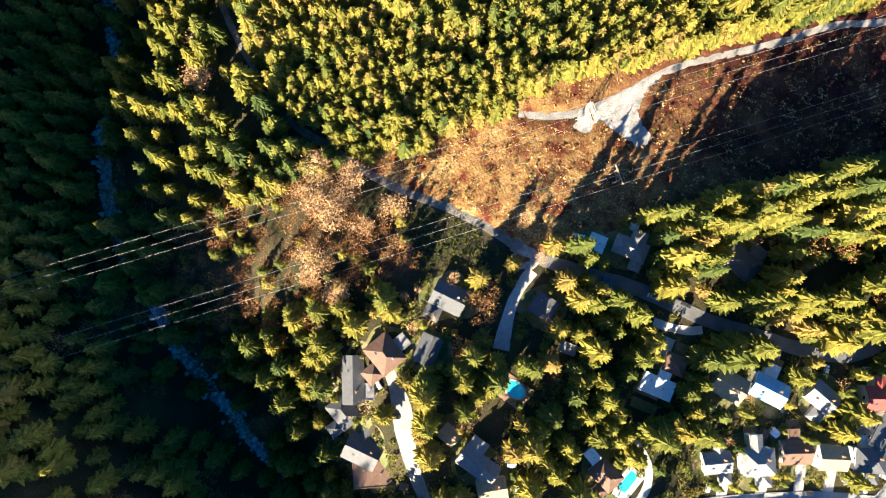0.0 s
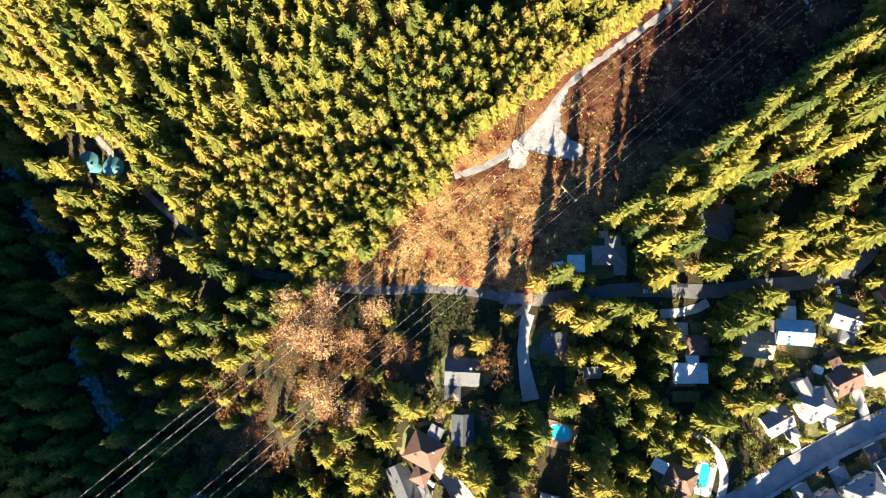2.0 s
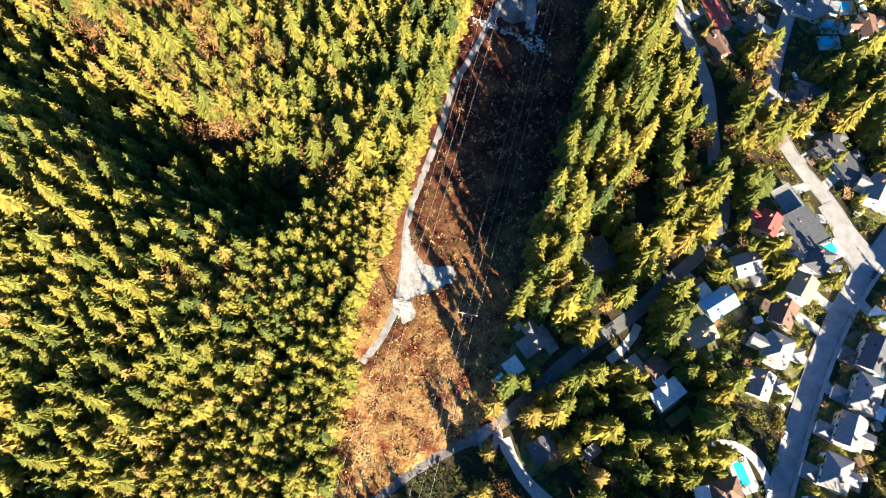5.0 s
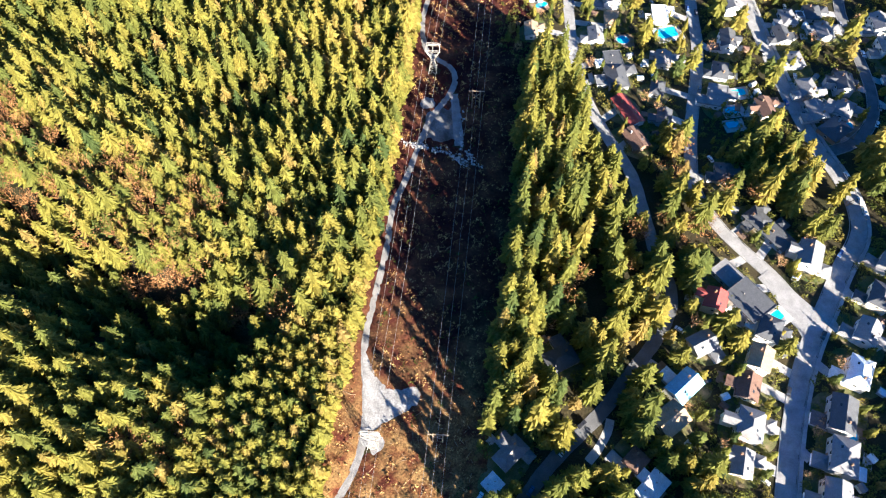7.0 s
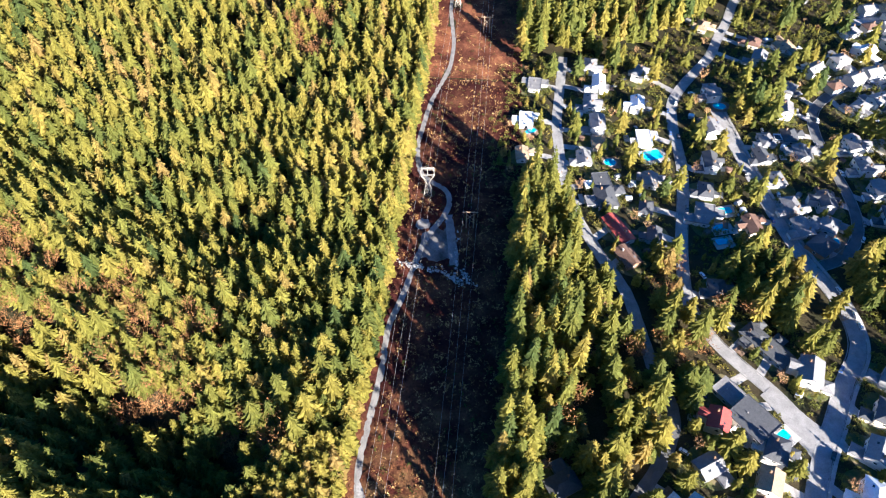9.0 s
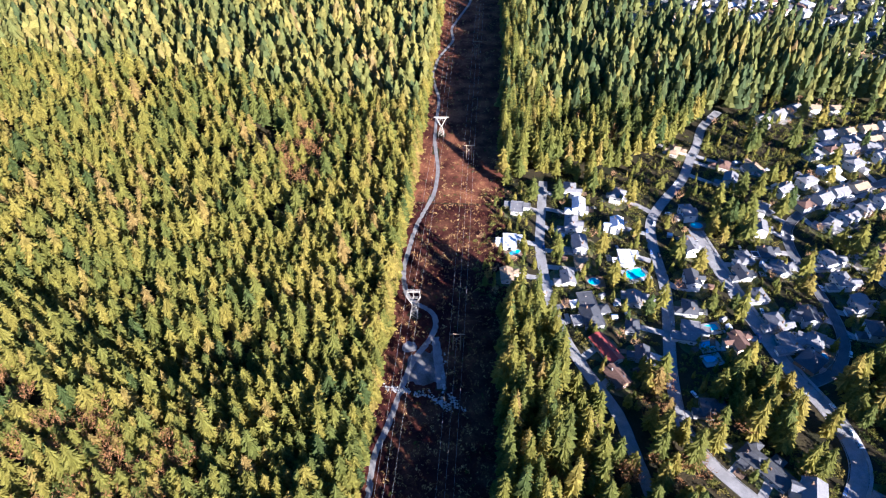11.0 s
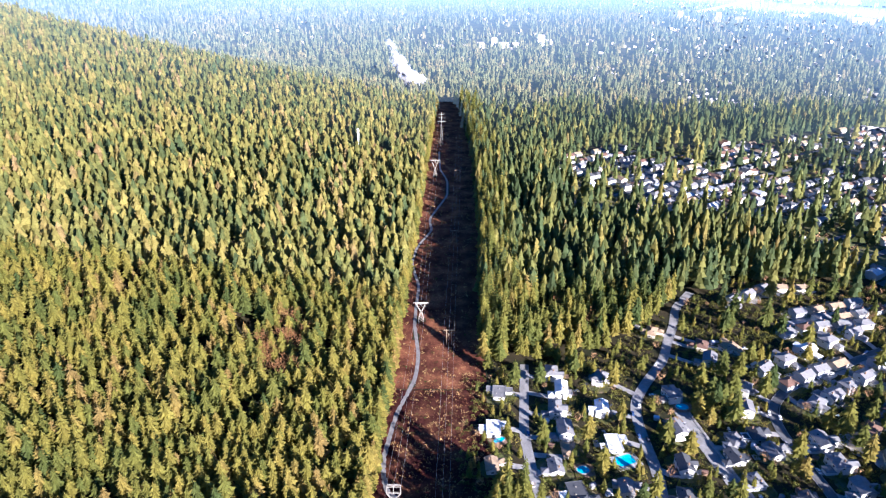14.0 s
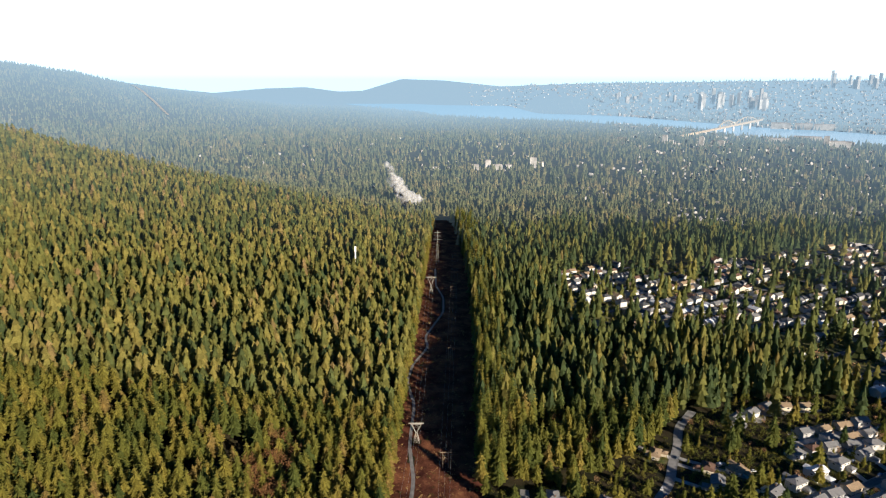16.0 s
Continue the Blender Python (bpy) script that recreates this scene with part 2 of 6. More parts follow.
def along(line, step):
    """Points every step metres along a smooth line through the given corners, with the way's direction."""
    p = np.array(line, float)
    d = np.r_[0, np.cumsum(np.hypot(*np.diff(p, axis=0).T))]
    s = np.linspace(0, d[-1], max(2, int(d[-1] / step) + 1))
    q = np.stack([np.interp(s, d, p[:, 0]), np.interp(s, d, p[:, 1])], 1)
    k = max(1, int(9 / step))
    pad = np.r_[np.repeat(q[:1], k, 0), q, np.repeat(q[-1:], k, 0)]
    q2 = np.stack([np.convolve(pad[:, i], np.ones(2 * k + 1) / (2 * k + 1), "valid") for i in (0, 1)], 1)
    q2[0], q2[-1] = q[0], q[-1]
    t = np.gradient(q2, axis=0)
    return q2, t / np.linalg.norm(t, axis=1, keepdims=True)


def near_line(x, y, line, step=6):
    q, _ = along(line, step)
    best = np.full(np.shape(x), 1e9)
    for a, b in q:
        best = np.minimum(best, (x - a) ** 2 + (y - b) ** 2)
    return np.sqrt(best)


SEA = 70.0
AZ_RIDGE = ([-180, -33, -28, -24.5, -17.4, -12.9, -8.3, -4, 0, 180], [340, 322, 272, 217, 150, 114, 100, 74, 70, 70])
AZ_FAR = ([-180, -33, -25.6, -21.8, -18.6, -14.5, -11.4, -8.7, -6.7, -3.5, 0.1, 4.8, 10.1, 18.9, 26.8, 33, 180], [250, 250, 220, 170, 140, 168, 176, 145, 150, 232, 222, 182, 200, 216, 232, 236, 236])
AZ_BANK = ([-180, -3, 0, 5.4, 8, 15, 21, 26, 33, 180], [4750, 4700, 4480, 4430, 3750, 3600, 3400, 3300, 3200, 3200])


def height(x, y):
    x, y = np.asarray(x, float), np.asarray(y, float)
    s = np.minimum(-48 - x, 1000)
    s = 0.5 * (s + np.sqrt(s * s + 300))
    hill = (0.115 * s + 0.000062 * s * s) * (1 + 0.32 * smooth(820, 1240, y)) * (1 - smooth(1260, 1600, y)) * smooth(-70, 70, y)
    d, az = np.hypot(x, y), np.degrees(np.arctan2(x, y))
    z = hill - 28 * np.exp(-(near_line(x, y, RIVER, 25) / 42) ** 2)
    z = z - 20 * np.exp(-(near_line(x, y, RIVER, 25) / 52) ** 2) * smooth(-95, -150, x)
    z = z - 16 * np.exp(-(near_line(x, y, RIVER, 25) / 52) ** 2) * smooth(-30, 20, x)
    # rise south of the river, out of view, added to shade the gully
    z = z + 41 * smooth(-172, -270, y - 0.1 * x)
    z = z + 27 * np.exp(-((x - 35) ** 2 + (y + 176) ** 2) / 42 ** 2)
    z = z - 29 * np.exp(-(near_line(x, y, RAVINE, 15) / 25) ** 2) - 12 * np.exp(-(near_line(x, y, GULLY, 15) / 17) ** 2)
    # the plain climbs a little to the shore, with the mountain and the far bank beyond
    plain = SEA * smooth(1420, 2150, d)
    plain = plain + (np.interp(az, *AZ_RIDGE) - SEA) * smooth(1900, 3450, d) * (1 - smooth(3550, 3950, d))
    rise = np.interp(az, *AZ_BANK)
    plain = plain + (np.interp(az, *AZ_FAR) - SEA) * smooth(0, 1, (d - rise) / (4890 - rise))
    plain = plain + 50 * np.exp(-((az - 9.6) / 1.7) ** 2) * np.exp(-((d - 4250) / 110) ** 2)
    return z + plain * (1 - smooth(5, 70, hill))


def tall(x, y):
    return float(height(x, y))


def mesh_of(name, verts, faces, material, flat=True, tone=None):
    me = bpy.data.meshes.new(name)
    verts, faces = np.asarray(verts, np.float32), np.asarray(faces, np.int32)
    n, k = faces.shape
    me.vertices.add(len(verts))
    me.vertices.foreach_set("co", verts.ravel())
    me.loops.add(n * k)
    me.loops.foreach_set("vertex_index", faces.ravel())
    me.polygons.add(n)
    me.polygons.foreach_set("loop_start", np.arange(0, n * k, k, dtype=np.int32))
    me.polygons.foreach_set("use_smooth", np.full(n, not flat))
    me.update(calc_edges=True)
    me.materials.append(material)
    if tone is not None:
        me.attributes.new("tone", "FLOAT", "POINT").data.foreach_set("value", np.broadcast_to(np.asarray(tone, np.float32), len(verts)).copy())
    return me


# the ground: one sheet out to the horizon
def ground_material():
    m = bpy.data.materials.new("ground")
    m.use_nodes = True
    nt = m.node_tree
    bsdf = nt.nodes["Principled BSDF"]
    floor = ramp(nt, noise_tex(nt, 0.05), [(0.35, (0.022, 0.026, 0.012)), (0.55, (0.045, 0.036, 0.02)), (0.7, (0.06, 0.056, 0.025))])
    col = blend(nt, "MULTIPLY", 1.0, floor, ramp(nt, noise_tex(nt, 1.5, 4), [(0.3, (0.6,) * 3), (0.7, (1.3,) * 3)]))
    nt.links.new(col, bsdf.inputs["Base Color"])
    bsdf.inputs["Roughness"].default_value, bsdf.inputs["Specular IOR Level"].default_value = 0.95, 0.1
    b = nt.nodes.new("ShaderNodeBump")
    b.inputs["Strength"].default_value, b.inputs["Distance"].default_value = 0.6, 0.5
    nt.links.new(noise_tex(nt, 0.8, 4), b.inputs["Height"])
    nt.links.new(b.outputs[0], bsdf.inputs["Normal"])
    return m


# the far ground carries painted haze as well
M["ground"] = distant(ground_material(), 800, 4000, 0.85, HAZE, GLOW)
az = np.radians(np.r_[np.arange(-46, 46, 0.35), np.arange(46, 314, 2.5)])
rad = np.r_[np.arange(6, 330, 6), np.geomspace(330, 4930, 130)]
rr, aa = np.meshgrid(rad, az)
gx, gy = rr * np.sin(aa), rr * np.cos(aa)
gv = np.stack([gx, gy, height(gx, gy)], -1).reshape(-1, 3)
na, nr = len(az), len(rad)
ia, ir = np.meshgrid(np.arange(na), np.arange(nr - 1), indexing="ij")
ja = (ia + 1) % na
gf = np.stack([ia * nr + ir, ia * nr + ir + 1, ja * nr + ir + 1, ja * nr + ir], -1).reshape(-1, 4)[:, ::-1]
gv = np.r_[gv, [[0, 0, tall(0, 0)]]]
gt = np.r_[gf[:, [0, 1, 2]], gf[:, [0, 2, 3]]]
hub = np.stack([np.arange(na) * nr, (np.arange(na) + 1) % na * nr, np.full(na, len(gv) - 1)], -1)[:, ::-1]
me = mesh_of("ground", gv, np.r_[gt, hub], M["ground"], flat=False)
tagged(new("ground", me), "dark forest floor and earth falling to a river gully", "ground", kind="structure")

KEEP_OUT = []          # discs (x, y, radius) where no tree may stand


def strip(name, line, width, material, lift, label, category, kind="structure", clear=2.5, z_under=0.35):
    """A paved strip with thickness along a line on the land."""
    q, t = along(line, 3)
    side = np.stack([t[:, 1], -t[:, 0]], 1)
    w = np.interp(np.linspace(0, 1, len(q)), np.linspace(0, 1, len(np.atleast_1d(width))), np.atleast_1d(width)) / 2
    w = w * (1 + 0.04 * np.sin(np.arange(len(q)) * 1.7))
    rows = []
    for k, dz in ((-1.0, -z_under), (-1.0, lift), (0.0, lift + 0.03), (1.0, lift), (1.0, -z_under)):
        p = q + side * (w * k)[:, None]
        rows.append(np.c_[p, height(p[:, 0], p[:, 1]) + dz])
    v = np.stack(rows, 1).reshape(-1, 3)
    f = [(5 * i + j, 5 * i + j + 1, 5 * i + j + 6, 5 * i + j + 5) for i in range(len(q) - 1) for j in range(4)]
    for (a, b), r in zip(q, w):
        KEEP_OUT.append((a, b, r + clear))
    return tagged(new(name, mesh_of(name, v, f, material)), label, category, kind=kind)

# ---- roads and tracks ----
ROAD_A = [(5, 42), (15, 51), (27, 67), (36, 81), (46, 92), (62, 108), (71, 122), (81, 134), (92, 151), (96, 165), (89, 184), (86, 200), (81, 230), (70, 251), (59, 277), (52, 314), (50, 356), (53, 385), (58, 430)]
ROAD_C = [(110, -20), (119, 20), (125, 48), (131, 78), (137, 101), (145, 126), (156, 150), (165, 164), (176, 186), (189, 202), (190, 218), (186, 238), (179, 251), (173, 273), (166, 305), (160, 340), (154, 380)]
ROAD_D = [(177, 251), (189, 254), (204, 264), (214, 281), (216, 301), (213, 336), (211, 362), (216, 384), (236, 404), (277, 425), (330, 452)]
ROAD_E = [(154, 158), (143, 177), (130, 190), (118, 205), (110, 224), (112, 253), (116, 277), (120, 297), (124, 325), (123, 359), (126, 386), (140, 409), (161, 437), (171, 462), (183, 485), (192, 512), (214, 540)]
GRAVEL = [(-190, -42), (-150, -41), (-133, -40), (-116, -38.5), (-99, -35), (-80, -31), (-69, -27), (-59, -17), (-45, -7), (-38, -1), (-30, 6), (-22, 17.5), (-11, 29), (0, 39), (5, 42)]
TRAIL = [(-45, 62), (-38, 78), (-37, 92), (-39, 108), (-43, 129), (-40, 159), (-38, 180), (-39, 200), (-34, 214), (-29, 239), (-25, 258), (-14, 277), (-12, 292), (-19, 299), (-31, 303), (-36, 329), (-31, 373), (-20, 412),
         (-19, 441), (-24, 482), (-24, 510), (-23, 549), (-32, 594), (-28, 632), (-14, 674), (-18, 703), (2, 780), (2, 833), (-8, 880), (-10, 960)]
# one road, painted darker where trees shade it and paler where sunlit
strip("road", ROAD_A[:11], 5.8, M["asphalt"], 0.10, "narrow dark asphalt road through the trees", "road", clear=0.8)
strip("road", ROAD_A[10:], 6.2, M["pale_asphalt"], 0.12, "asphalt street beside the cleared strip, coloured pale as if sunlit", "road", clear=1.5)
strip("road", ROAD_C, 7.6, M["pale_asphalt"], 0.12, "wide worn asphalt street between houses", "road", clear=2)
strip("road", ROAD_D, 5.8, M["asphalt"], 0.10, "dark asphalt street curving round a block", "road", clear=2)
strip("road", ROAD_E, 6.0, M["pale_asphalt"], 0.08, "winding asphalt street lined with houses", "road", clear=2)
strip("gravel_road", GRAVEL, [2.8, 2.8, 3.1, 3.7, 4.0], M["dirt_gravel"], 0.06, "grey gravel forest road", "road", clear=1.8)
strip("trail", TRAIL, [3.0, 3.2, 2.5, 2.5, 2.4], M["gravel"], 0.08, "pale gravel track winding under the power lines", "trail", clear=2)
strip("trail", [(-13, 276), (-11, 262), (-8, 241)], [4, 5, 5], M["gravel"], 0.10, "short dead-end gravel spur off the track", "trail", clear=2)
strip("driveway", [(18, 46), (22, 38), (32, 30), (44, 23)], [5, 4.2, 5, 7], M["concrete"], 0.10, "curved grey concrete driveway", "driveway", clear=2)
strip("driveway", [(54, 86), (56.2, 89.4), (60.5, 93.2), (63.5, 98.5), (63.8, 104)], 3.6, M["paving"], 0.12, "pale crescent driveway in front of a house", "driveway", clear=1)
strip("driveway", [(94, 60), (102, 65), (110.5, 65), (117.5, 61), (122, 53.5), (123, 48)], 3.4, M["paving"], 0.12, "pale curved driveway round a house and pool", "driveway", clear=1)
strip("driveway", [(138, 178), (147, 167), (153, 158), (157, 151)], [7, 9, 13, 15], M["pale_asphalt"], 0.2, "broad pale apron where the streets meet", "driveway", clear=1)
strip("driveway", [(38, -23), (44, -22), (50, -22), (61, -25), (75, -27), (89, -27), (114, -24)], [4.5, 9, 6, 5, 5], M["gravel"], 0.10, "pale gravel lane ending in a turning circle", "driveway", clear=2)
for line, half in ((ROAD_C, 3.8), (ROAD_D, 2.9), (ROAD_E, 3.0)):
    for sgn in (-1, 1):
        q, t = along(line, 5)
        off = q + np.stack([t[:, 1], -t[:, 0]], 1) * sgn * (half + 0.25)
        strip("kerb", off.tolist(), 0.35, M["kerb"], 0.24, "pale concrete kerb edging the street", "kerb", clear=0)
strip("pavement", (along(ROAD_C, 5)[0] + np.stack([along(ROAD_C, 5)[1][:, 1], -along(ROAD_C, 5)[1][:, 0]], 1) * 5.2).tolist(), 1.6, M["concrete"], 0.22, "narrow concrete pavement beside the street", "pavement", clear=0)


def patch(name, cx, cy, rx, ry, turn, material, lift, label, category, seed=0, wob=0.16, clear=0.0, kind="structure"):
    """A flat irregular patch of ground with a sloping rim."""
    rng = np.random.default_rng(seed)
    n = 40
    a = np.linspace(0, 2 * np.pi, n, endpoint=False)
    ph = rng.uniform(0, 6.28, 4)
    r = 1 + wob * sum(np.sin(k * a + ph[k - 2]) / (k - 0.5) for k in (2, 3, 4, 5))
    c, s = math.cos(radians(turn)), math.sin(radians(turn))
    v = [(cx, cy, tall(cx, cy) + lift)]
    for k, dz in ((1.0, lift), (1.03, -0.3)):
        px, py = rx * r * np.cos(a) * k, ry * r * np.sin(a) * k
        x, y = cx + px * c - py * s, cy + px * s + py * c
        v += list(np.c_[x, y, height(x, y) + dz])
    f = [(0, 1 + i, 1 + (i + 1) % n) for i in range(n)]
    for i in range(n):
        f += [(1 + i, 1 + n + i, 1 + n + (i + 1) % n), (1 + i, 1 + n + (i + 1) % n, 1 + (i + 1) % n)]
    me = mesh_of(name, v, f, material)
    if clear:
        KEEP_OUT.append((cx, cy, max(rx, ry) * clear))
    return tagged(new(name, me), label, category, kind=kind)


patch("road", 12, 45.5, 5, 7, 35, M["pale_gravel"], 0.16, "pale worn apron where the gravel road meets the asphalt", "road", 3, 0.25)

# the triangular turning pad
pad = [(-43, 128), (-38, 117), (-32, 111), (-25, 109.5), (-18, 112), (-15.5, 108), (-17, 103), (-22, 100), (-27, 97), (-33, 91.5), (-37, 92), (-40, 106)]
pq = [(a[0] + (b[0] - a[0]) * u, a[1] + (b[1] - a[1]) * u) for a, b in zip(pad, pad[1:] + pad[:1]) for u in (0.15, 0.38, 0.62, 0.85)]
pv = [(-29, 104, 0.2)] + [(x, y, 0.17) for x, y in pq] + [(x, y, -0.4) for x, y in pq]
pn = len(pq)
pf = [(0, 1 + (i + 1) % pn, 1 + i) for i in range(pn)] + [(1 + i, 1 + (i + 1) % pn, 1 + pn + i) for i in range(pn)] + [(1 + (i + 1) % pn, 1 + pn + (i + 1) % pn, 1 + pn + i) for i in range(pn)]
pv = [(x, y, z + tall(x, y)) for x, y, z in pv]
tagged(new("gravel_pad", mesh_of("gravel_pad", pv, pf, M["pale_gravel"])), "pale triangular gravel pad beside the track", "gravel pad", kind="structure")
patch("gravel_pad", -33, 87, 3.6, 5.0, 10, M["pale_gravel"], 0.12, "pale gravel around a pylon foot", "gravel pad", 8, 0.38, 1.0)
patch("stony_ground", -18, 254, 11, 17, 0, M["earth"], 0.06, "bare grey stony ground where the tracks meet", "stony ground", 31, 0.22, 0.75)
patch("gravel_pad", -27, 268, 4.5, 4, 0, M["gravel"], 0.16, "small pale gravel pad beside the track", "gravel pad", 9, 0.2, 1.2)

# ---- a part helper, boxes and simple shapes ----


def part(name, bm, material, parent, label=""):
    me = bpy.data.meshes.new(name)
    bm.to_mesh(me)
    bm.free()
    me.materials.append(material)
    ob = new(name, me)
    ob.parent = parent
    return tagged(ob, label)


def share(name, me, parent, m=None):
    ob = new(name, me)
    ob.parent = parent
    if m is not None:
        ob.matrix_basis = m
    return ob


def box(bm, x0, x1, y0, y1, z0, z1, bevel=0.0):
    r = bmesh.ops.create_cube(bm, size=1, matrix=Matrix.Translation(((x0 + x1) / 2, (y0 + y1) / 2, (z0 + z1) / 2)) @ Matrix.Diagonal((x1 - x0, y1 - y0, z1 - z0, 1)))
    if bevel:
        bmesh.ops.bevel(bm, geom=list({e for v in r["verts"] for e in v.link_edges}), offset=bevel, segments=1, affect="EDGES")
    return bm


def beam(bm, a, b, w):
    """A square bar from a to b."""
    a, b = Vector(a), Vector(b)
    m = Matrix.Translation((a + b) / 2) @ (b - a).to_track_quat("Z", "Y").to_matrix().to_4x4() @ Matrix.Diagonal((w, w, (b - a).length, 1))
    bmesh.ops.create_cube(bm, size=1, matrix=m)
    return bm


def empty(name, x, y, turn=0.0, z=None):
    ob = new(name)
    ob.matrix_basis = pose(x, y, tall(x, y) if z is None else z, 0, 0, turn)
    return ob


def box_mesh(name, dims, material, bevel=0.0):
    bm = box(bmesh.new(), *dims, bevel)
    me = bpy.data.meshes.new(name)
    bm.to_mesh(me)
    bm.free()
    me.materials.append(material)
    return me


WIN_FRAME = box_mesh("window", (-0.85, 0.85, -0.06, 0.06, -0.65, 0.65), M["white"], 0.03)
WIN_PANE = box_mesh("pane", (-0.75, 0.75, -0.075, 0.075, -0.55, 0.55), M["glass"])
DOOR = box_mesh("door", (-0.5, 0.5, -0.07, 0.07, 0.0, 2.05), WALLS[3], 0.03)
GARAGE = box_mesh("garage_door", (-2.3, 2.3, -0.07, 0.07, 0.0, 2.2), M["white"], 0.03)
VENT = box_mesh("roof_vent", (-0.25, 0.25, -0.25, 0.25, -0.1, 0.45), M["steel"], 0.04)
SKYLIGHT = box_mesh("skylight", (-0.6, 0.6, -0.45, 0.45, -0.05, 0.12), M["glass"], 0.03)


def roof_part(parent, kind, L, W, z, mat_, name="roof", over=0.55, pitch=0.42, at=(0, 0)):
    """A roof with thickness: gable, hip or flat, ridge along the length."""
    bm = bmesh.new()
    l, w = L / 2 + over, W / 2 + over
    cx, cy = at
    if kind == "flat":
        box(bm, cx - l, cx + l, cy - w, cy + w, z, z + 0.28, 0.05)
        for x0, x1, y0, y1 in ((-l, l, -w, -w + 0.3), (-l, l, w - 0.3, w), (-l, -l + 0.3, -w + 0.3, w - 0.3), (l - 0.3, l, -w + 0.3, w - 0.3)):
            box(bm, cx + x0, cx + x1, cy + y0, cy + y1, z + 0.283, z + 0.5)
    else:
        h, inset = pitch * w, (w * 0.95 if kind == "hip" else 0.0)
        eave = z - pitch * over
        for dz in (0.25, 0.0):
            top = [bm.verts.new((cx + a, cy + b, eave + c + dz)) for a, b, c in ((-l, -w, 0), (l, -w, 0), (l, w, 0), (-l, w, 0), (-l + inset, 0, h), (l - inset, 0, h))]
            fs = [(0, 1, 5, 4), (2, 3, 4, 5)] + ([(1, 2, 5), (3, 0, 4)] if kind == "hip" else [])
            for f in fs:
                bm.faces.new([top[i] for i in (f if dz else f[::-1])])
            if dz:
                up = top
        ring = [(0, 1), (1, 2), (2, 3), (3, 0)] if kind == "hip" else [(0, 1), (1, 5), (5, 2), (2, 3), (3, 4), (4, 0)]
        for a, b in ring:
            bm.faces.new((up[b], up[a], top[a], top[b]))
        bmesh.ops.recalc_face_normals(bm, faces=bm.faces)
    return part(name, bm, mat_, parent)


def wall_part(parent, kind, L, W, H, mat_, name="wall", pitch=0.42, at=(0, 0)):
    bm = bmesh.new()
    l, w = L / 2, W / 2
    cx, cy = at
    lo = [bm.verts.new((cx + a, cy + b, -0.4)) for a, b in ((-l, -w), (l, -w), (l, w), (-l, w))]
    hi = [bm.verts.new((cx + a, cy + b, H)) for a, b in ((-l, -w), (l, -w), (l, w), (-l, w))]
    for i in (0, 2):
        bm.faces.new((lo[i], lo[(i + 1) % 4], hi[(i + 1) % 4], hi[i]))
    if kind == "gable":
        g = [bm.verts.new((cx + a, cy, H + pitch * w)) for a in (l, -l)]
        bm.faces.new((lo[1], lo[2], hi[2], g[0], hi[1]))
        bm.faces.new((lo[3], lo[0], hi[0], g[1], hi[3]))
    else:
        for i in (1, 3):
            bm.faces.new((lo[i], lo[(i + 1) % 4], hi[(i + 1) % 4], hi[i]))
        bm.faces.new(hi)
    return part(name, bm, mat_, parent)


def slab(name, x, y, l, w, turn, material, h, label, category, clear=0.0, kind="structure"):
    """A rectangular bed of paving, decking or turf with a bevelled edge."""
    bm = box(bmesh.new(), -l / 2, l / 2, -w / 2, w / 2, -0.5, h, 0.06)
    me = bpy.data.meshes.new(name)
    bm.to_mesh(me)
    bm.free()
    me.materials.append(material)
    ob = new(name, me)
    ob.matrix_basis = pose(x, y, tall(x, y), 0, 0, turn)
    if clear:
        KEEP_OUT.append((x, y, clear))
    return tagged(ob, label, category, kind=kind)


STREETS = [along(l, 4) for l in (ROAD_A, ROAD_C, ROAD_D, ROAD_E)]
ROOF_WORDS = ("dark slate", "grey shingle", "brown shingle", "red", "white metal", "tan shingle", "pale blue metal")
WALL_WORDS = ("white", "cream", "grey", "brown timber", "blue-grey")
house_rng = random.Random(5)


